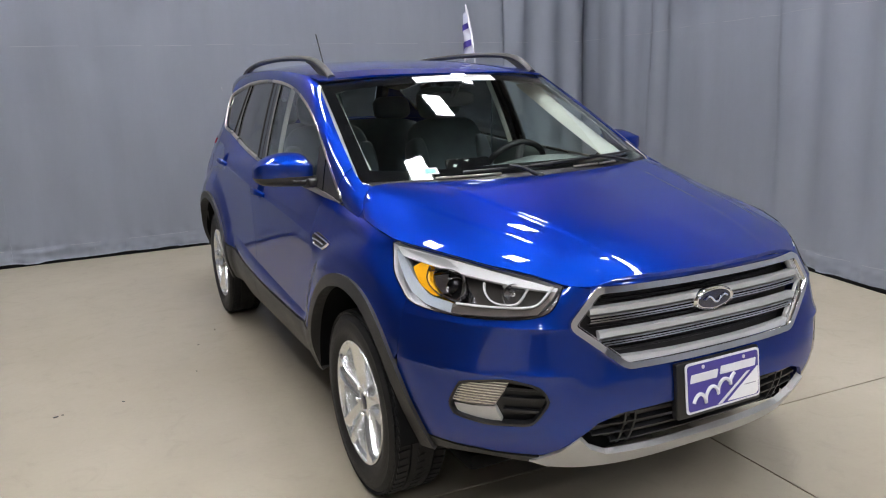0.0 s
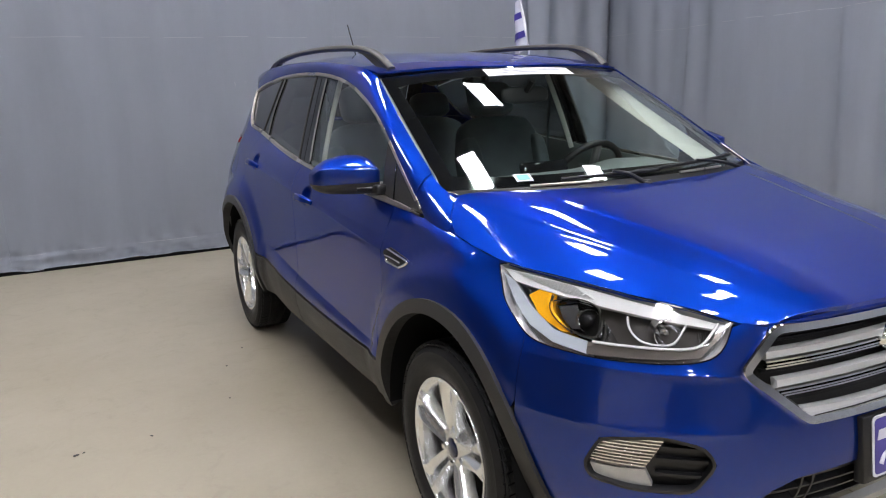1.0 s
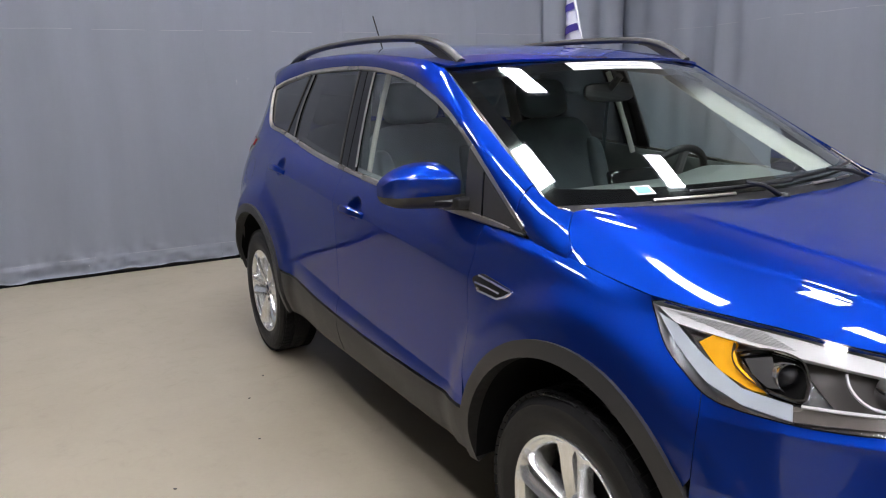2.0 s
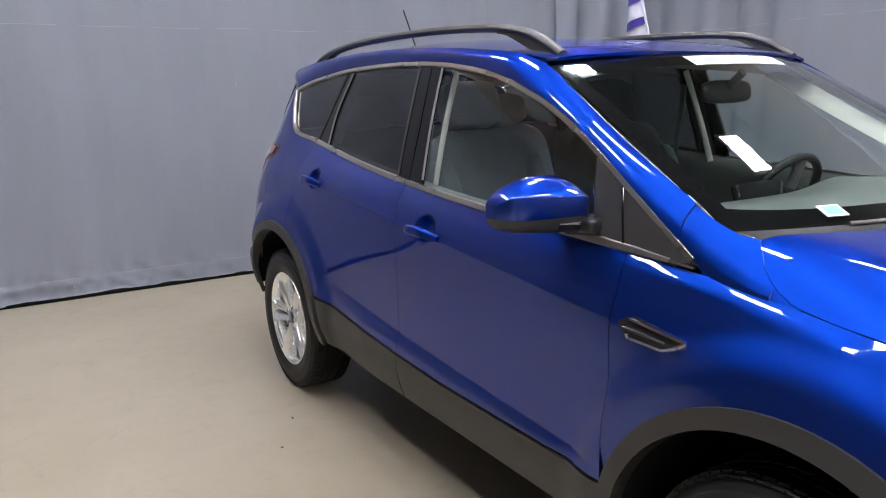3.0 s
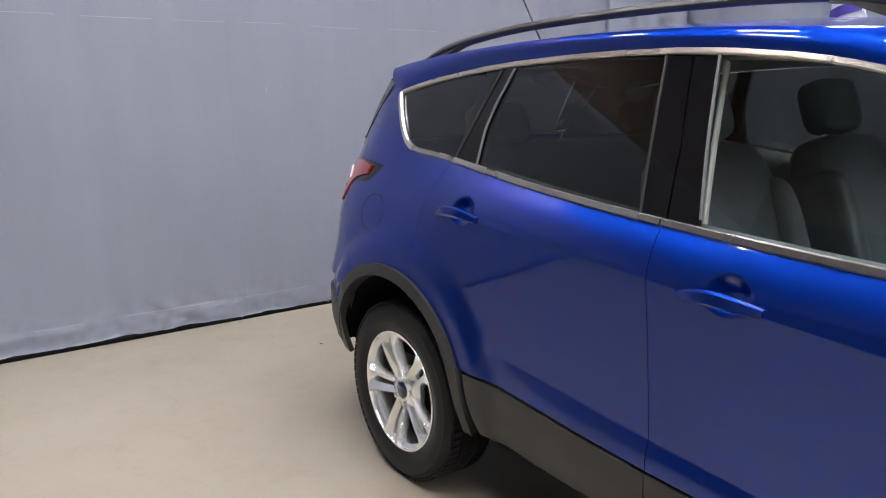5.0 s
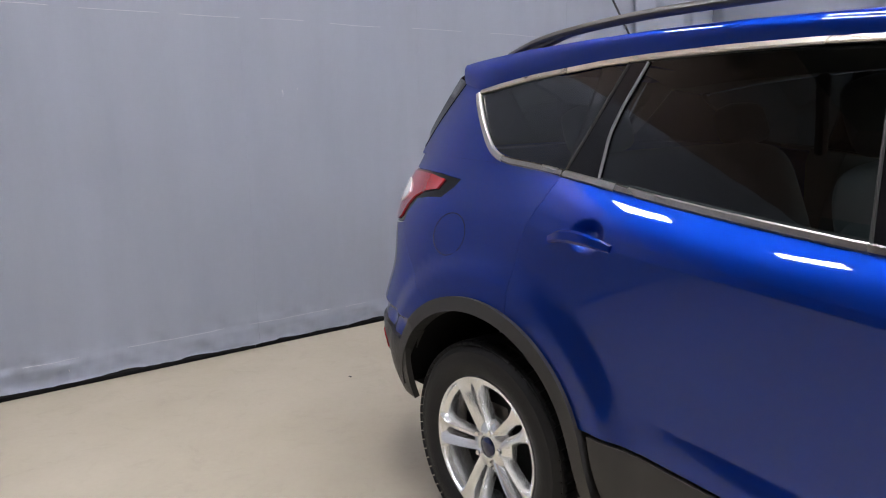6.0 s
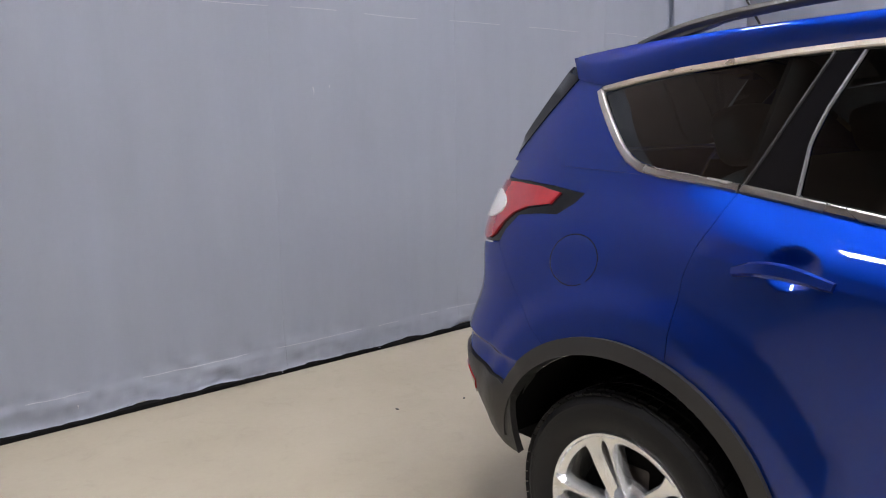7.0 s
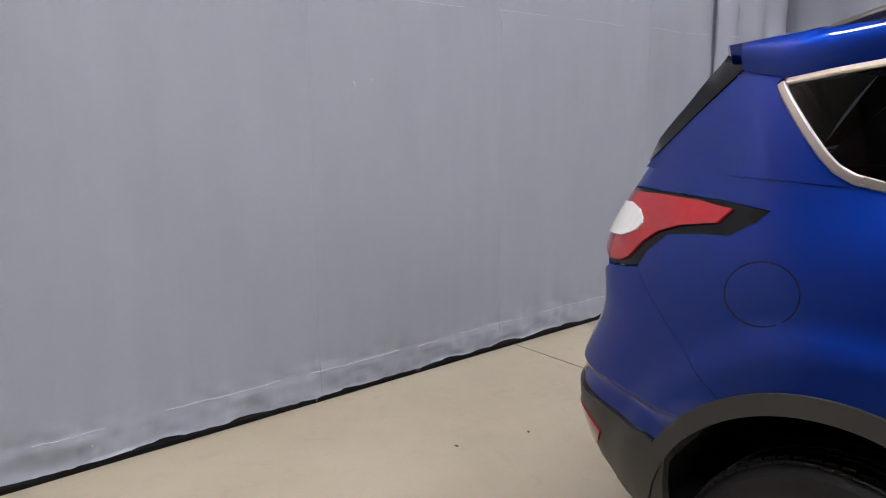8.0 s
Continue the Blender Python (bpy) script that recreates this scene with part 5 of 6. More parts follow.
def roof_rail(sx):
    holder = thing("roof_rail", "", "")
    holder.parent = car
    line = smooth_line([(.562, 1.01, 1.535), (.568, 1.09, 1.580), (.574, 1.20, 1.617), (.580, 1.40, 1.640), (.584, 1.75, 1.653), (.582, 2.1, 1.654), (.578, 2.4, 1.646), (.572, 2.66, 1.624), (.566, 2.80, 1.600), (.560, 2.90, 1.572)], 60) * np.array([sx, 1, 1])
    bm = bmesh.new()
    tube(bm, line, .0145, 12, 1.35)
    part("rail_bar", bm, RAIL, holder)
    for y0, y1 in ((1.015, 1.30), (2.60, 2.90)):
        bm = bmesh.new()
        rows = []
        for y in np.linspace(y0, y1, 12):
            k = np.argmin(abs(line[:, 1] - y))
            top_z, x = line[k, 2], line[k, 0]
            edge = (y - y0) / (y1 - y0)
            edge = edge if y0 < 2 else 1 - edge
            floor_z = float(roof_sheet.at([(abs(x) - .005, y)])[0, 2]) - .012
            low_z = floor_z + (top_z - floor_z) * min(1, max(0, edge - .25) / .6) * .75
            rows.append((x, y, low_z, top_z))
        ring = [[bm.verts.new((x + s * .016, y, z)) for s, z in ((-1, lo), (1, lo), (.6, hi), (-.6, hi))] for x, y, lo, hi in rows]
        for r1, r2 in zip(ring, ring[1:]):
            for j in range(4):
                bm.faces.new((r1[j], r1[(j + 1) % 4], r2[(j + 1) % 4], r2[j]))
        bm.faces.new(ring[0])
        bm.faces.new(ring[-1])
        part("rail_foot", bm, CLADDING, holder)


for sx in (-1, 1):
    roof_rail(sx)
bm = bmesh.new()
tube(bm, [(0, 2.83, 1.60), (0, 2.86, 1.66), (0, 2.99, 1.87)], .004, 8)
tube(bm, [(0, 2.82, 1.585), (0, 2.835, 1.615)], .02, 12)
part("aerial", bm, BLACK, car)


def door_mirror(sx):
    holder = thing("door_mirror", "", "")
    holder.parent = car
    c = Vector((sx * .905, .665, 1.165))
    bm = bmesh.new()
    grid = []
    for i in range(25):
        t = i / 24
        x = .785 + .245 * t
        end = max(0.0, 1 - ((t - .4) / .605) ** 8) ** .5 if t > .4 else max(0.0, 1 - ((.4 - t) / .405) ** 8) ** .5
        crown = 1.184 + .040 * math.sin(math.pi * min(1, .12 + t * .88)) ** .75 * end
        edge, foot = 1.174 + .014 * t, 1.078 + .016 * t * t
        deep = (.115 - .02 * t) * (.35 + .65 * end)
        back = .728 + .02 * t
        row = [(back, foot + .01 * (1 - end)), (back - deep * .55, foot), (back - deep * .85, foot + .012), (back - deep * .97, foot + .032), (back - deep, foot + .05), (back - deep, edge - .004), (back - deep * .985, edge),
               (back - deep * .93, edge + (crown - edge) * .13), (back - deep * .8, edge + (crown - edge) * .36), (back - deep * .55, edge + (crown - edge) * .72), (back - deep * .25, crown), (back, crown - .008 * end)]
        mid = (edge + foot) / 2
        grid.append([bm.verts.new((sx * x, y, mid + (z - mid) * (.25 + .75 * end))) for y, z in row])
    for r1, r2 in zip(grid, grid[1:]):
        for k in range(len(r1)):
            bm.faces.new((r1[k], r1[(k + 1) % len(r1)], r2[(k + 1) % len(r1)], r2[k]))
    bm.faces.new(grid[0])
    bm.faces.new(grid[-1])
    low = bm.copy()
    bmesh.ops.bisect_plane(bm, geom=bm.verts[:] + bm.edges[:] + bm.faces[:], plane_co=(0, 0, 1.125), plane_no=(0, 0, -1), clear_outer=True)
    bmesh.ops.bisect_plane(low, geom=low.verts[:] + low.edges[:] + low.faces[:], plane_co=(0, 0, 1.124), plane_no=(0, 0, 1), clear_outer=True)
    part("mirror_cap", bm, PAINT, holder, "blue mirror cap", sharp=50)
    part("mirror_base", low, CLADDING, holder, "black lower mirror shell", sharp=60)
    bm = bmesh.new()
    lathe(bm, [(.001, 0), (.062, 0), (.064, .003), (.062, .006), (.001, .006)], c + Vector((0, .074, -.002)), Matrix.Rotation(radians(-90), 4, "X") @ Matrix.Diagonal((1.5, .74, 1, 1)), 36)
    part("mirror_glass", bm, REFLECTOR, holder)
    bm = bmesh.new()
    tube(bm, [c + Vector((-sx * .03, .015, -.058)), c + Vector((-sx * .09, .0, -.062)), c + Vector((-sx * .150, -.02, -.072))], .025, 12, 1.9)
    box(bm, (.05, .11, .040), (sx * .806, .640, 1.094), .012, Matrix.Rotation(radians(-7), 4, "X"), 3)
    part("mirror_arm", bm, BLACK, holder)


for sx in (-1, 1):
    door_mirror(sx)


def wheel(x, y, spin):
    """Tyre with tread blocks, ten-spoke alloy rim in five pairs, nuts, brake disc. The local z axis points outwards."""
    sx = 1 if x > 0 else -1
    hub = thing("wheel", "", "")
    hub.parent = car
    hub.matrix_basis = Matrix.Translation((x, y, .3465)) @ Matrix.Rotation(radians(90 * sx), 4, "Y") @ Matrix.Rotation(radians(spin), 4, "Z")
    bm = bmesh.new()
    prof = [(.222, -.095), (.235, -.105), (.27, -.113), (.30, -.112), (.322, -.102), (.334, -.086), (.3385, -.055), (.332, -.052), (.332, -.046), (.340, -.043), (.341, -.008), (.333, -.005), (.333, .001),
            (.341, .004), (.340, .038), (.332, .041), (.332, .047), (.3385, .050), (.334, .082), (.328, .092), (.318, .102), (.306, .109), (.302, .1085), (.288, .112), (.27, .1125), (.262, .112), (.25, .109), (.235, .104), (.226, .0985), (.222, .095)]
    prof = [(.232 + (r - .222) * .945, h) for r, h in prof]
    lathe(bm, prof, seg=96, closed=True)
    tyre = part("tyre", bm, RUBBER, hub, "black rubber tyre", sharp=25)
    bm = bmesh.new()
    for i in range(66):
        a = 2 * math.pi * i / 66
        for z, w, lean in ((.072, .040, .18), (-.072, .040, -.18), (.0, .030, .3)):
            m = Matrix.Rotation(a, 4, "Z") @ Matrix.Translation((.3420 if z else .3430, 0, z * .92)) @ Matrix.Rotation(lean, 4, "X")
            bmesh.ops.create_cube(bm, size=1, matrix=m @ Matrix.Diagonal((.007, .024, w, 1)))
        m = Matrix.Rotation(a, 4, "Z") @ Matrix.Translation((.3284, 0, .0900)) @ Matrix.Rotation(radians(42), 4, "Y")
        bmesh.ops.create_cube(bm, size=1, matrix=m @ Matrix.Diagonal((.005, .0275, .030, 1)))
    tagged(part("tread", bm, RUBBER, tyre, smooth=False), kind="stuff")
    # rim barrel with its outer lip
    bm = bmesh.new()
    lathe(bm, [(.225, -.10), (.233, -.10), (.233, .098), (.2305, .1025), (.224, .102), (.218, .092), (.211, .060), (.205, .02), (.210, -.09)], seg=72, closed=True)
    rim = part("rim", bm, ALLOY, hub, "silver alloy rim")
    bm = bmesh.new()
    lathe(bm, [(.202, .068), (.205, .086), (.212, .093), (.225, .098), (.225, .080), (.212, .064)], seg=72, closed=True)
    part("rim_ring", bm, ALLOY, rim)
    bm = bmesh.new()
    lathe(bm, [(.001, .040), (.092, .040), (.090, .058), (.070, .076), (.036, .082), (.033, .078), (.001, .078)], seg=40)
    part("hub_face", bm, ALLOY, rim)
    bm = bmesh.new()
    lathe(bm, [(.001, .074), (.031, .074), (.031, .083), (.027, .086), (.001, .088)], seg=32)
    part("centre_cap", bm, BLUE_BADGE, rim, "dark centre cap")
    for i in range(10):
        pair, s = divmod(i, 2)
        a0 = 2 * math.pi * pair / 5
        s = 1 if s else -1
        bm = bmesh.new()
        ring = []
        for t in np.linspace(0, 1, 16):
            r = .050 + (.222 - .050) * t
            a = a0 + s * (.0175 + .0145 * t) / r
            w = .0148 + .0035 * t + .22 * max(0, t - .76) ** 1.5
            top = .074 + .022 * math.sin(min(t * 1.15, 1) * math.pi / 2) + .004 * t
            skew = s * .005
            d, e = Vector((math.cos(a), math.sin(a), 0)), Vector((-math.sin(a), math.cos(a), 0))
            ring.append([bm.verts.new(d * r + e * q + Vector((0, 0, z))) for q, z in ((-w, top - .036), (-w * .94, top - .012), (-w * .45, top + .001 - skew), (w * .1, top + .003), (w * .55, top + .001 + skew), (w * .94, top - .012), (w, top - .036))])
        for r1, r2 in zip(ring, ring[1:]):
            for j in range(7):
                bm.faces.new((r1[j], r1[(j + 1) % 7], r2[(j + 1) % 7], r2[j]))
        bm.faces.new(ring[0])
        bm.faces.new(ring[-1])
        part("spoke", bm, ALLOY, rim, sharp=28)
    for i in range(5):
        a = 2 * math.pi * (i + .5) / 5
        bm = bmesh.new()
        lathe(bm, [(.001, .06), (.0105, .06), (.0105, .084), (.008, .090), (.001, .091)], (.054 * math.cos(a), .054 * math.sin(a), 0), None, 6)
        part("wheel_nut", bm, CHROME, rim)
    bm = bmesh.new()
    lathe(bm, [(.06, -.02), (.150, -.02), (.150, .006), (.06, .006)], seg=48, closed=True)
    part("brake_disc", bm, DISC, hub)
    bm = bmesh.new()
    box(bm, (.07, .16, .075), (.105, 0, -.005), .012, Matrix.Rotation(radians(-spin), 4, "Z"))
    part("brake_caliper", bm, DISC, hub)
    # black disc closes the spoke openings in place of the shade behind them
    bm = bmesh.new()
    lathe(bm, [(.001, .020), (.172, .020), (.174, .025), (.172, .030), (.001, .030)], seg=40)
    part("spoke_shade_disc", bm, DARK, hub)


for x, y, spin in ((-.773, -.004, 68), (.773, -.004, 50), (-.773, 2.69, 20), (.773, 2.69, 10)):
    wheel(x, y, spin)

# underside
bm = bmesh.new()
box(bm, (1.40, 3.5, .06), (0, 1.20, .30), .02)
box(bm, (1.02, .9, .3), (0, 0, .46), .03)
box(bm, (1.02, .9, .25), (0, 2.7, .45), .03)
box(bm, (1.44, .30, .12), (0, 3.18, .42), .02)
part("underbody", bm, DARK, car)
for sx in (-1, 1):
    bm = bmesh.new()
    box(bm, (.10, 1.75, .10), (sx * .79, 1.33, .365), .03)
    part("sill", bm, DARK, car)
bm = bmesh.new()
box(bm, (1.1, .45, .30), (0, -.40, .62), .05)
box(bm, (.9, .8, .06), (0, -.25, .86), .02)
box(bm, (.86, .05, .17), (0, -.75, .45), .01)
part("engine_bay", bm, DARK, car)


# ---- cabin ----
def front_seat(x):
    seat = thing("front_seat", "", "")
    seat.parent = car
    bm = bmesh.new()
    cushion(bm, (.52, .54, .20), (x, 1.33, .62), Matrix.Rotation(radians(6), 4, "X"))
    part("seat_cushion", bm, SEAT, seat)
    turn = Matrix.Rotation(radians(-18), 4, "X")
    bm = bmesh.new()
    cushion(bm, (.50, .17, .68), (x, 1.66, .95), turn, .42)
    for s in (-1, 1):
        cushion(bm, (.10, .20, .52), (x + s * .215, 1.625, .92), turn, .5)
    back = part("seat_back", bm, SEAT, seat)
    bm = bmesh.new()
    cushion(bm, (.27, .11, .19), (x, 1.79, 1.375), turn, .5)
    head = part("headrest", bm, SEAT, seat)
    for s in (-1, 1):
        bm = bmesh.new()
        tube(bm, [(x + s * .06, 1.745, 1.22), (x + s * .06, 1.78, 1.34)], .007, 8)
        part("headrest_post", bm, CHROME, head)


for x in (-.38, .38):
    front_seat(x)
bench = thing("rear_bench", "", "")
bench.parent = car
bm = bmesh.new()
cushion(bm, (1.30, .50, .20), (0, 2.18, .66))
part("seat_cushion", bm, SEAT, bench)
turn = Matrix.Rotation(radians(-20), 4, "X")
bm = bmesh.new()
cushion(bm, (1.30, .16, .62), (0, 2.52, .96), turn)
part("seat_back", bm, SEAT, bench)
for x in (-.42, .42):
    bm = bmesh.new()
    cushion(bm, (.27, .10, .16), (x, 2.64, 1.33), turn, .5)
    part("headrest", bm, SEAT, bench)
# dash: a swept top with a hood over the dials
rows = []
for t, (y, z) in enumerate([(.10, 1.085), (.30, 1.100), (.50, 1.100), (.62, 1.085), (.68, 1.03), (.70, .92), (.69, .75), (.60, .55)]):
    rows.append([(x, y + .05 * (abs(x) / .7) ** 2 + (.05 if t > 2 else 0), z - .03 * (abs(x) / .7) ** 3 + (.035 * math.exp(-((x - .38) / .17) ** 2) if 2 <= t <= 4 else 0)) for x in np.linspace(-.70, .70, 41)])
loft("dashboard", rows, DASH, car, outward=(0, 0, 1), thick=-.01)
bm = bmesh.new()
box(bm, (.24, .03, .16), (0, .70, 1.06), .015, Matrix.Rotation(radians(-20), 4, "X"))
part("centre_screen", bm, GLOSS_BLACK, car)
bm = bmesh.new()
box(bm, (.22, .9, .18), (0, 1.2, .60), .04)
part("centre_console", bm, DASH, car)
wheel_holder = thing("steering_wheel", "", "")
wheel_holder.parent = car
m = Matrix.Translation((.37, .90, 1.02)) @ Matrix.Rotation(radians(-62), 4, "X")
bm = bmesh.new()
ring = [m @ Vector((.185 * math.cos(a), .185 * math.sin(a), 0)) for a in np.linspace(0, 2 * math.pi, 49)]
tube(bm, ring, .016, 10)
part("wheel_rim", bm, BLACK, wheel_holder)
bm = bmesh.new()
cushion(bm, (.17, .15, .06), m @ Vector((0, 0, -.02)), m.to_3x3().to_4x4(), .6)
part("wheel_boss", bm, BLACK, wheel_holder)
for a in (10, 170, 270):
    bm = bmesh.new()
    q = Vector((math.cos(radians(a)), math.sin(radians(a)), 0))
    tube(bm, [m @ (q * .05 + Vector((0, 0, -.02))), m @ (q * .18)], .018, 8, 1.2)
    part("wheel_spoke", bm, STEEL if a == 270 else BLACK, wheel_holder)
bm = bmesh.new()
tube(bm, [(.37, .88, 1.0), (.37, .62, .90)], .04, 12)
part("steering_column", bm, BLACK, wheel_holder)
bm = bmesh.new()
cushion(bm, (.24, .035, .075), (0, .86, 1.415), Matrix.Rotation(radians(-8), 4, "X"), .6)
part("rear_view_mirror", bm, BLACK, car)
bm = bmesh.new()
tube(bm, [(0, .85, 1.43), (0, .80, 1.475)], .014, 8)
part("mirror_stem", bm, BLACK, car)
# trims inside the pillars, door linings, roof lining
inside = np.array([-.028, 0, -.012])
for sx in (-1, 1):
    flip = np.array([sx, 1, 1.0])
    a, b = smooth_pairs(EDGE, 20) + np.array([-.050, .030, -.022]), smooth_pairs(EDGE, 20) + np.array([-.120, .095, -.034])
    loft("front_pillar_trim", [a * flip, (.5 * a + .5 * b + np.array([-.012, -.012, 0])) * flip, b * flip], TRIM_GREY, car, outward=(-sx, -1, 0), thick=.006)
    q = smooth_pairs([(1.525, 1.50), (1.50, 1.30), (1.475, 1.10)], 14)
    p = house.at(q)
    bm = bmesh.new()
    tube(bm, (p + np.array([-.085, .015, 0])) * flip, .014, 10, .5)
    part("middle_pillar_trim", bm, TRIM_GREY, car)
    q = smooth_pairs([(2.42, 1.50), (2.46, 1.22)], 10)
    bm = bmesh.new()
    tube(bm, (house.at(q) + np.array([-.06, 0, 0])) * flip, .05, 10, .5)
    part("rear_pillar_trim", bm, CLADDING, car)
    rows = [[(sx * (float(belt_x(y)) - d), y, z0 + (float(belt_z(y)) - 1.1 if z0 > .9 else 0)) for y in np.linspace(.50, 2.5, 24)] for d, z0 in ((.018, 1.106), (.060, 1.112), (.095, 1.06), (.085, .9), (.08, .5))]
    loft("door_lining", rows, DASH, car, outward=(-sx, 0, 0), thick=.01)
    bm = bmesh.new()
    tube(bm, np.array([[.66 + .004 * k, 1.60 + .012 * k, 1.44 - .075 * k] for k in range(10)]) * flip, .022, 6, .12)
    part("seat_belt", bm, SEAT, car)
rows = [[(x, y, float(roof_sheet.at([(min(abs(x), .58) * .98, y)])[0, 2]) - .035 - .05 * (abs(x) / .6) ** 4) for x in np.linspace(-.60, .60, 25)] for y in np.linspace(.95, 3.1, 20)]
loft("roof_lining", rows, LINER, car, outward=(0, 0, -1), thick=.008)
bm = bmesh.new()
box(bm, (1.3, 1.0, .03), (0, 2.9, .70), .01)
part("boot_floor", bm, DARK, car)
bm = bmesh.new()
box(bm, (1.4, 3.0, .03), (0, 1.6, .42), .01)
part("cabin_floor", bm, DARK, car)
bm = bmesh.new()
box(bm, (1.40, .03, .60), (0, .42, .72), .01)
part("bulkhead", bm, DARK, car)

# ---- small flag clipped to the far window ----
flag = thing("window_flag", "small white and violet car-window flag on a white pole", "flag", at=(.665, 1.85, 1.53))
bm = bmesh.new()
tube(bm, [(0, -.03, .0), (0, -.03, .12), (0, .075, .445)], .006, 8)
part("pole", bm, WHITE, flag)
bm = bmesh.new()
box(bm, (.02, .05, .06), (0, -.03, .02), .006)
part("clip", bm, WHITE, flag)
rows = []
for i in range(9):
    t = i / 8
    rows.append([(.012 * math.sin(5 * s + 3 * t), -.024 + .085 * (1 - t) * 1.0 + s * (.03 + .13 * t), .42 - .30 * t - .03 * s) for s in np.linspace(0, 1, 9)])
loft("cloth", rows, WHITE, flag, "white cloth", thick=.002)
for k in (2, 5):
    r = np.array(rows)[k:k + 2] + np.array([-.004, 0, 0])
    loft("cloth_stripe", r, VIOLET, flag, "violet stripe", thick=-.002)
    r = r + np.array([.010, 0, 0])

# ---- the room ----
BACK = 5.18
RIGHT_A, RIGHT_B = (2.80, -1.0), (4.02, BACK)
turn = Matrix.Rotation(radians(2.7), 4, "Z")


def floor_slabs():
    """Painted slabs with open saw-cut joints over a dark bed."""
    bm = bmesh.new()
    box(bm, (18, 26, .10), (-1, -5, -.056), 0)
    ground = part("floor", bm, DARK, None)
    tagged(ground, "beige painted concrete floor with saw-cut joints", "floor", kind="structure")
    base = Matrix.Translation((.545, -.262, 0)) @ Matrix.Rotation(radians(-2.9), 4, "Z")
    cuts_x, cuts_y = (-9.5, -4.2, 0, 4.2, 8.0), (-16.8, -12.6, -8.4, -4.2, 0, 7.0)
    for x0, x1 in zip(cuts_x, cuts_x[1:]):
        for y0, y1 in zip(cuts_y, cuts_y[1:]):
            bm = bmesh.new()
            box(bm, (x1 - x0 - .009, y1 - y0 - .009, .008), base @ Vector(((x0 + x1) / 2, (y0 + y1) / 2, -.004)), .0, base.to_3x3().to_4x4())
            part("floor_slab", bm, FLOOR_MAT, ground)


floor_slabs()


def curtain(name, a, b, seed, label, deep, top=CURTAIN_TOP, quiet=0.0, folds=1.0, uprights=(), scuffs=()):
    """A hung vinyl curtain from plan place a to b: uneven folds, a crumpled hem and stitched seams."""
    rnd = random.Random(seed)
    a, b = Vector((*a, 0)), Vector((*b, 0))
    length = (b - a).length
    along = (b - a) / length
    out = Vector((along.y, -along.x, 0))
    waves = [(rnd.uniform(2.0, 4.2), rnd.uniform(0, 6.28), rnd.uniform(.4, 1)) for _ in range(3)] + [(rnd.uniform(6, 11), rnd.uniform(0, 6.28), rnd.uniform(.25, .6)) for _ in range(4)]
    cols, heights = max(8, int(length / .028)), list(np.linspace(.023, .22, 12)) + list(np.linspace(.3, top, 26))
    ob = thing(name, label, "curtain", "curtains round the car", at=a)

    def place(s, z, lift=0.0):
        fold = sum(k * math.sin(folds * f * s + ph + .25 * math.sin(1.3 * z + s)) for f, ph, k in waves)
        big = noise.noise(Vector((s * .5, seed * 3.1, .0)))
        amp = deep * (.35 + .9 * max(0, big + .3)) * (.55 + .45 * min(z / 2.0, 1)) * (1 - quiet * math.exp(-((s - length * .45) / (length * .3)) ** 2))
        d = amp * fold / (1 + .12 * fold * fold) * min(1, (s + .04) / .3)
        d += .010 * noise.noise(Vector((s * 3.1, z * 2.3, seed)))
        if z < .30:
            d += (.024 * noise.noise(Vector((s * 7.0 + z * 5, z * 9, seed + 5))) + .019 * noise.noise(Vector((s * 21.0 - z * 12, z * 22, seed + 9)))) * (1 - z / .30)
        if z < .40:
            d += .012 * (1 - abs(noise.noise(Vector((s * 4.6 + z * 1.5, z * 2.5, seed + 2))))) ** 10 * (1 - z / .40)
        if z < .14:
            d += .007
        wave_z = .020 * noise.noise(Vector((s * 5.0, 1.7, seed))) if z < .06 else 0
        return along * s + out * (d + lift) + Vector((0, 0, z + wave_z))
    bm = bmesh.new()
    grid = [[bm.verts.new(place(length * i / cols, z)) for i in range(cols + 1)] for z in heights]
    for r1, r2 in zip(grid, grid[1:]):
        for i in range(cols):
            bm.faces.new((r1[i], r1[i + 1], r2[i + 1], r2[i]))
    for f in bm.faces:
        f.smooth = True
    bmesh.ops.solidify(bm, geom=bm.faces[:], thickness=.003)
    part("curtain_cloth", bm, CURTAIN_MAT, ob, sharp=80)
    # stitched seams: the upper one runs in broken lengths
    for z, wobble in ((1.93, .012), (.150, .004)):
        s = rnd.uniform(.1, .5)
        while s < length - .3:
            run = rnd.uniform(.12, .55)
            e = min(s + run, length - .05)
            pts = [place(q, z + wobble * noise.noise(Vector((q * 2, z, seed))), .004) for q in np.linspace(s, e, max(4, int((e - s) / .03)))]
            bm = bmesh.new()
            tube(bm, pts, .0016, 5)
            part("stitched_seam", bm, STITCH, ob)
            s = e + rnd.uniform(.03, .28)
    # upright joins of the cloth widths, and pale scuffs
    for s in uprights:
        pts = [place(s, z, .003) for z in np.linspace(.05, top - .05, 40)]
        bm = bmesh.new()
        tube(bm, pts, .0010, 5)
        part("upright_seam", bm, CURTAIN_MAT, ob)
    for s, z, size in scuffs:
        bm = bmesh.new()
        tube(bm, [place(s + size * .15 * math.sin(3 * k), z - size * k, .004) for k in np.linspace(0, 1, 6)], .003, 5, 1.0, lambda t: 1.1 - t)
        part("pale_scuff", bm, WHITE, ob)
    return ob


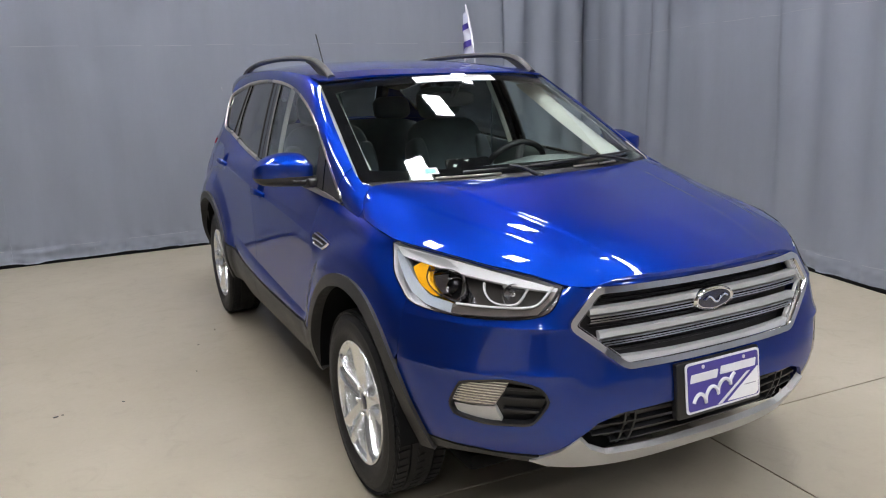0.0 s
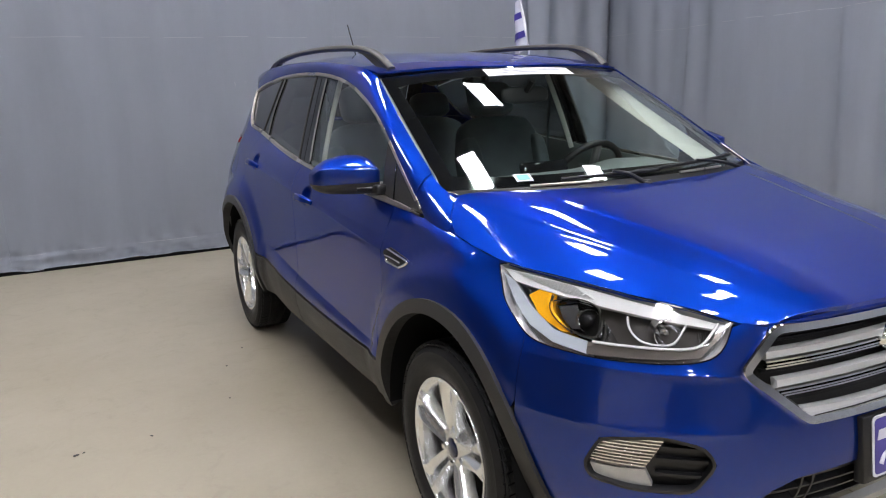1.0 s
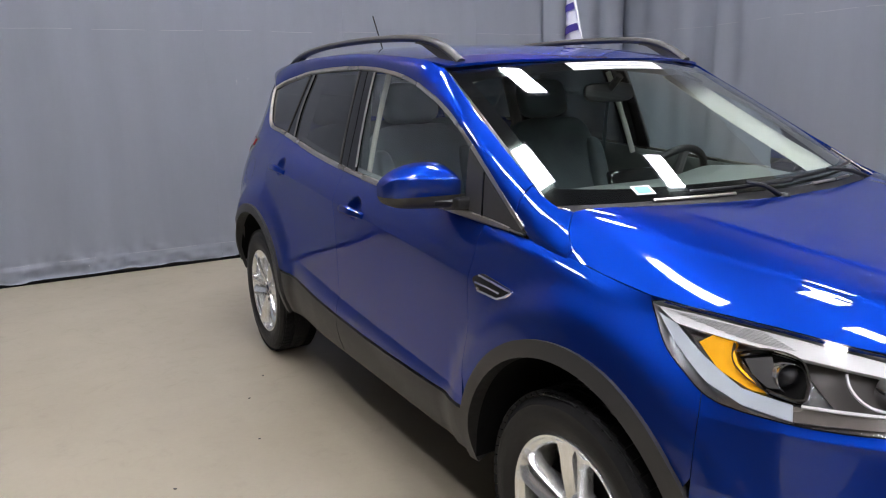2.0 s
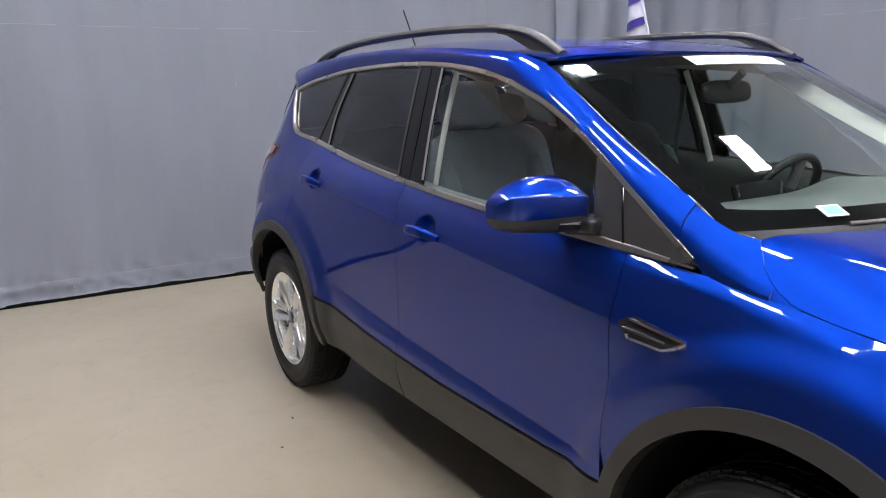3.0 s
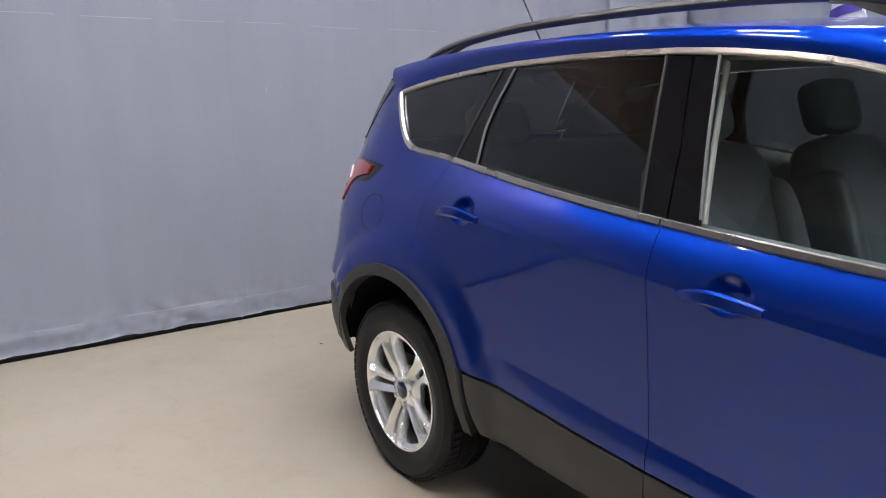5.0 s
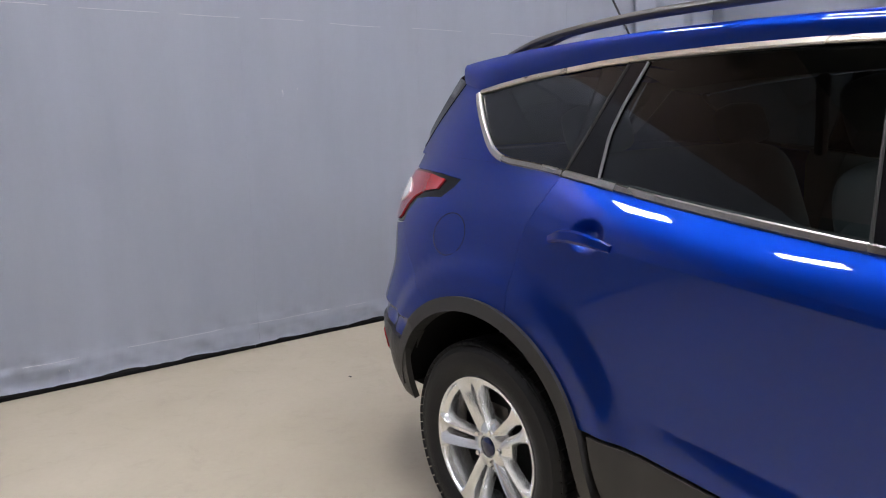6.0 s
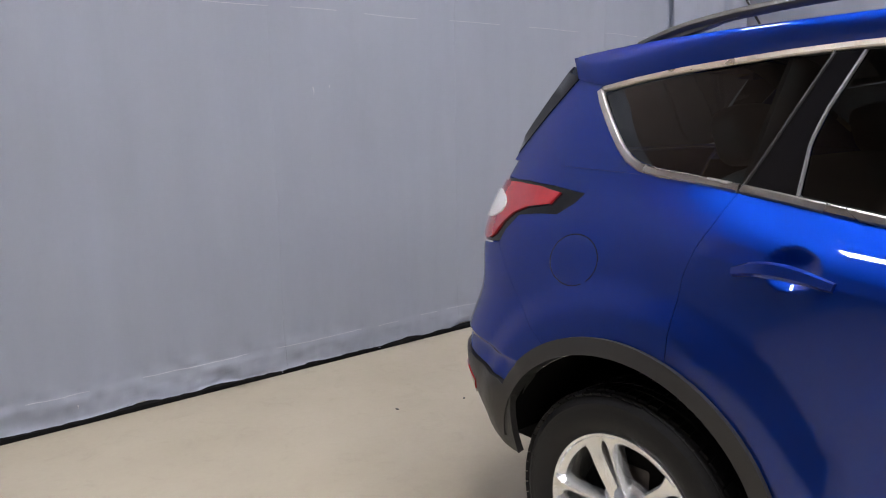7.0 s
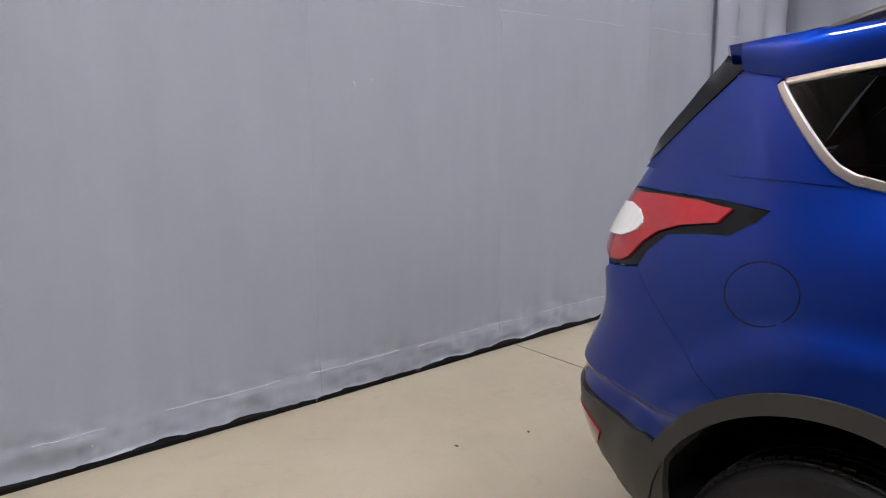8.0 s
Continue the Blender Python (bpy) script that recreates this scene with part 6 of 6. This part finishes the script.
curtain("curtain", (-7.0, BACK), (3.02, BACK), 3, "grey-blue vinyl curtain with shallow folds and stitched hem", .028, quiet=.1, uprights=(2.9, 4.72, 6.46, 7.70, 9.1), scuffs=((6.70, 1.53, .045), (6.80, 1.54, .012), (5.4, .10, .02)))
curtain("curtain", (2.87, BACK - .045), (4.24, BACK - .02), 8, "grey-blue vinyl curtain hanging in deep folds", .075, folds=1.9)
curtain("curtain", (4.066, 5.41), RIGHT_A, 12, "grey-blue vinyl curtain hanging in soft folds", .058, folds=1.4)
curtain("curtain", RIGHT_A, (2.0, -14.0), 15, "grey-blue vinyl curtain hanging in soft folds", .03)


def wall(name, a, b, mat, height, label, thick=.12):
    a, b = Vector(a), Vector(b)
    d = b - a
    bm = bmesh.new()
    box(bm, (d.length, thick, height), ((a.x + b.x) / 2, (a.y + b.y) / 2, height / 2), 0, Matrix.Rotation(math.atan2(d.y, d.x), 4, "Z"))
    tagged(part(name, bm, mat), label, "wall", kind="structure")


wall("wall_north", (-7.4, BACK + .35), (4.7, BACK + .35), TAN_WALL, CEILING, "tan warehouse wall behind the curtain")
wall("wall_east", (4.5, BACK + .3), (2.45, -14.6), GREY_WALL, CEILING, "grey warehouse wall behind the curtain")
# the south wall is unseen; its pale tone throws light on the car's nose
wall("wall_south", (-7.4, -14.5), (2.5, -14.5), PALE_WALL, CEILING, "unseen pale wall, added to brighten the front of the car")
wall("wall_west", (-7.3, -14.5), (-7.3, BACK + .35), TAN_WALL, CEILING, "tan warehouse wall with a dark lower part")
wall("wall_west_lower", (-7.22, -3.1), (-7.22, BACK + .25), DARK_WALL, 3.9, "dark painted lower part of the wall", .03)


def pale_backdrop(y0, y1, height):
    """Wide pale panels in a grey frame, out of view, added for the pale patch that the front bumper reflects."""
    ob = thing("backdrop_1", "unseen pale panels in a grey frame, added for the bumper's reflection", "door", kind="structure", at=(-7.2, (y0 + y1) / 2, 0))
    half, rows = (y1 - y0) / 2, 6
    for k in range(rows):
        bm = bmesh.new()
        box(bm, (.05, 2 * half, height / rows - .025), (0, 0, height * (k + .5) / rows), .008)
        part("backdrop_panel", bm, PALE_WALL, ob)
    for y in (-half - .06, half + .06):
        bm = bmesh.new()
        box(bm, (.12, .12, height + .12), (.01, y, height / 2 + .06), .008)
        part("backdrop_post", bm, STEEL, ob)


# unseen pale surface for the bumper to mirror
pale_backdrop(-8.2, -3.4, 3.6)
# black strip on the floor under the curtains
for a, b in (((-7.0, BACK), RIGHT_B), (RIGHT_B, RIGHT_A), (RIGHT_A, (2.0, -14.0))):
    a, b = Vector(a), Vector(b)
    d = b - a
    bm = bmesh.new()
    box(bm, (d.length, .05, .024), ((a.x + b.x) / 2, (a.y + b.y) / 2, .012), .004, Matrix.Rotation(math.atan2(d.y, d.x), 4, "Z"))
    tagged(part("baseboard", bm, DARK), "black strip under the curtain", "baseboard", kind="structure")
bm = bmesh.new()
box(bm, (12.6, 20.6, .1), (-1.4, -4.55, CEILING + .06), 0)
tagged(part("ceiling", bm, CEILING_MAT), "dark grey warehouse ceiling", "ceiling", kind="structure")
for y in (-12, -9, -6, -3, 0, 3):
    bm = bmesh.new()
    box(bm, (11.4, .12, .22), (-1.6, y, CEILING - .12), .01)
    tagged(part("ceiling_beam", bm, STEEL), "grey steel roof beam under the ceiling", "beam", "roof beams", "structure")


def ceiling_light(x, y):
    ob = thing("ceiling_light", "white ceiling light with glowing panel", "lamp", "ceiling lights", at=(x, y, LAMP_Z))
    bm = bmesh.new()
    box(bm, (.40, .60, .06), (0, 0, .035), .008)
    part("housing", bm, WHITE, ob)
    bm = bmesh.new()
    box(bm, (.35, .52, .012), (0, 0, 0), .002)
    part("diffuser", bm, LAMP_GLOW, ob, "glowing white diffuser")
    for s in (-1, 1):
        bm = bmesh.new()
        tube(bm, [(0, s * .2, .06), (0, s * .2, CEILING - LAMP_Z + .02)], .005, 6)
        part("hanger", bm, STEEL, ob)


for x, y in LAMPS:
    ceiling_light(x, y)


# grit left on the floor
for x, y, size in ((-1.93, 1.335, .016), (-1.90, 1.345, .008), (-1.628, 1.363, .009), (-1.24, 1.60, .007), (-.054, 4.251, .012), (-.386, 4.356, .014), (-1.02, 2.30, .010), (-1.16, 2.05, .008)):
    bm = bmesh.new()
    cushion(bm, (size * 1.7, size, .004), (0, 0, .002), None, .8, 10, 6)
    speck = part("floor_speck", bm, CLADDING)
    speck.location = (x, y, 0)
    speck.rotation_euler = (0, 0, x * 7 + y)
    tagged(speck, "small dark speck of grit on the beige floor", "grit", "grit on the floor")
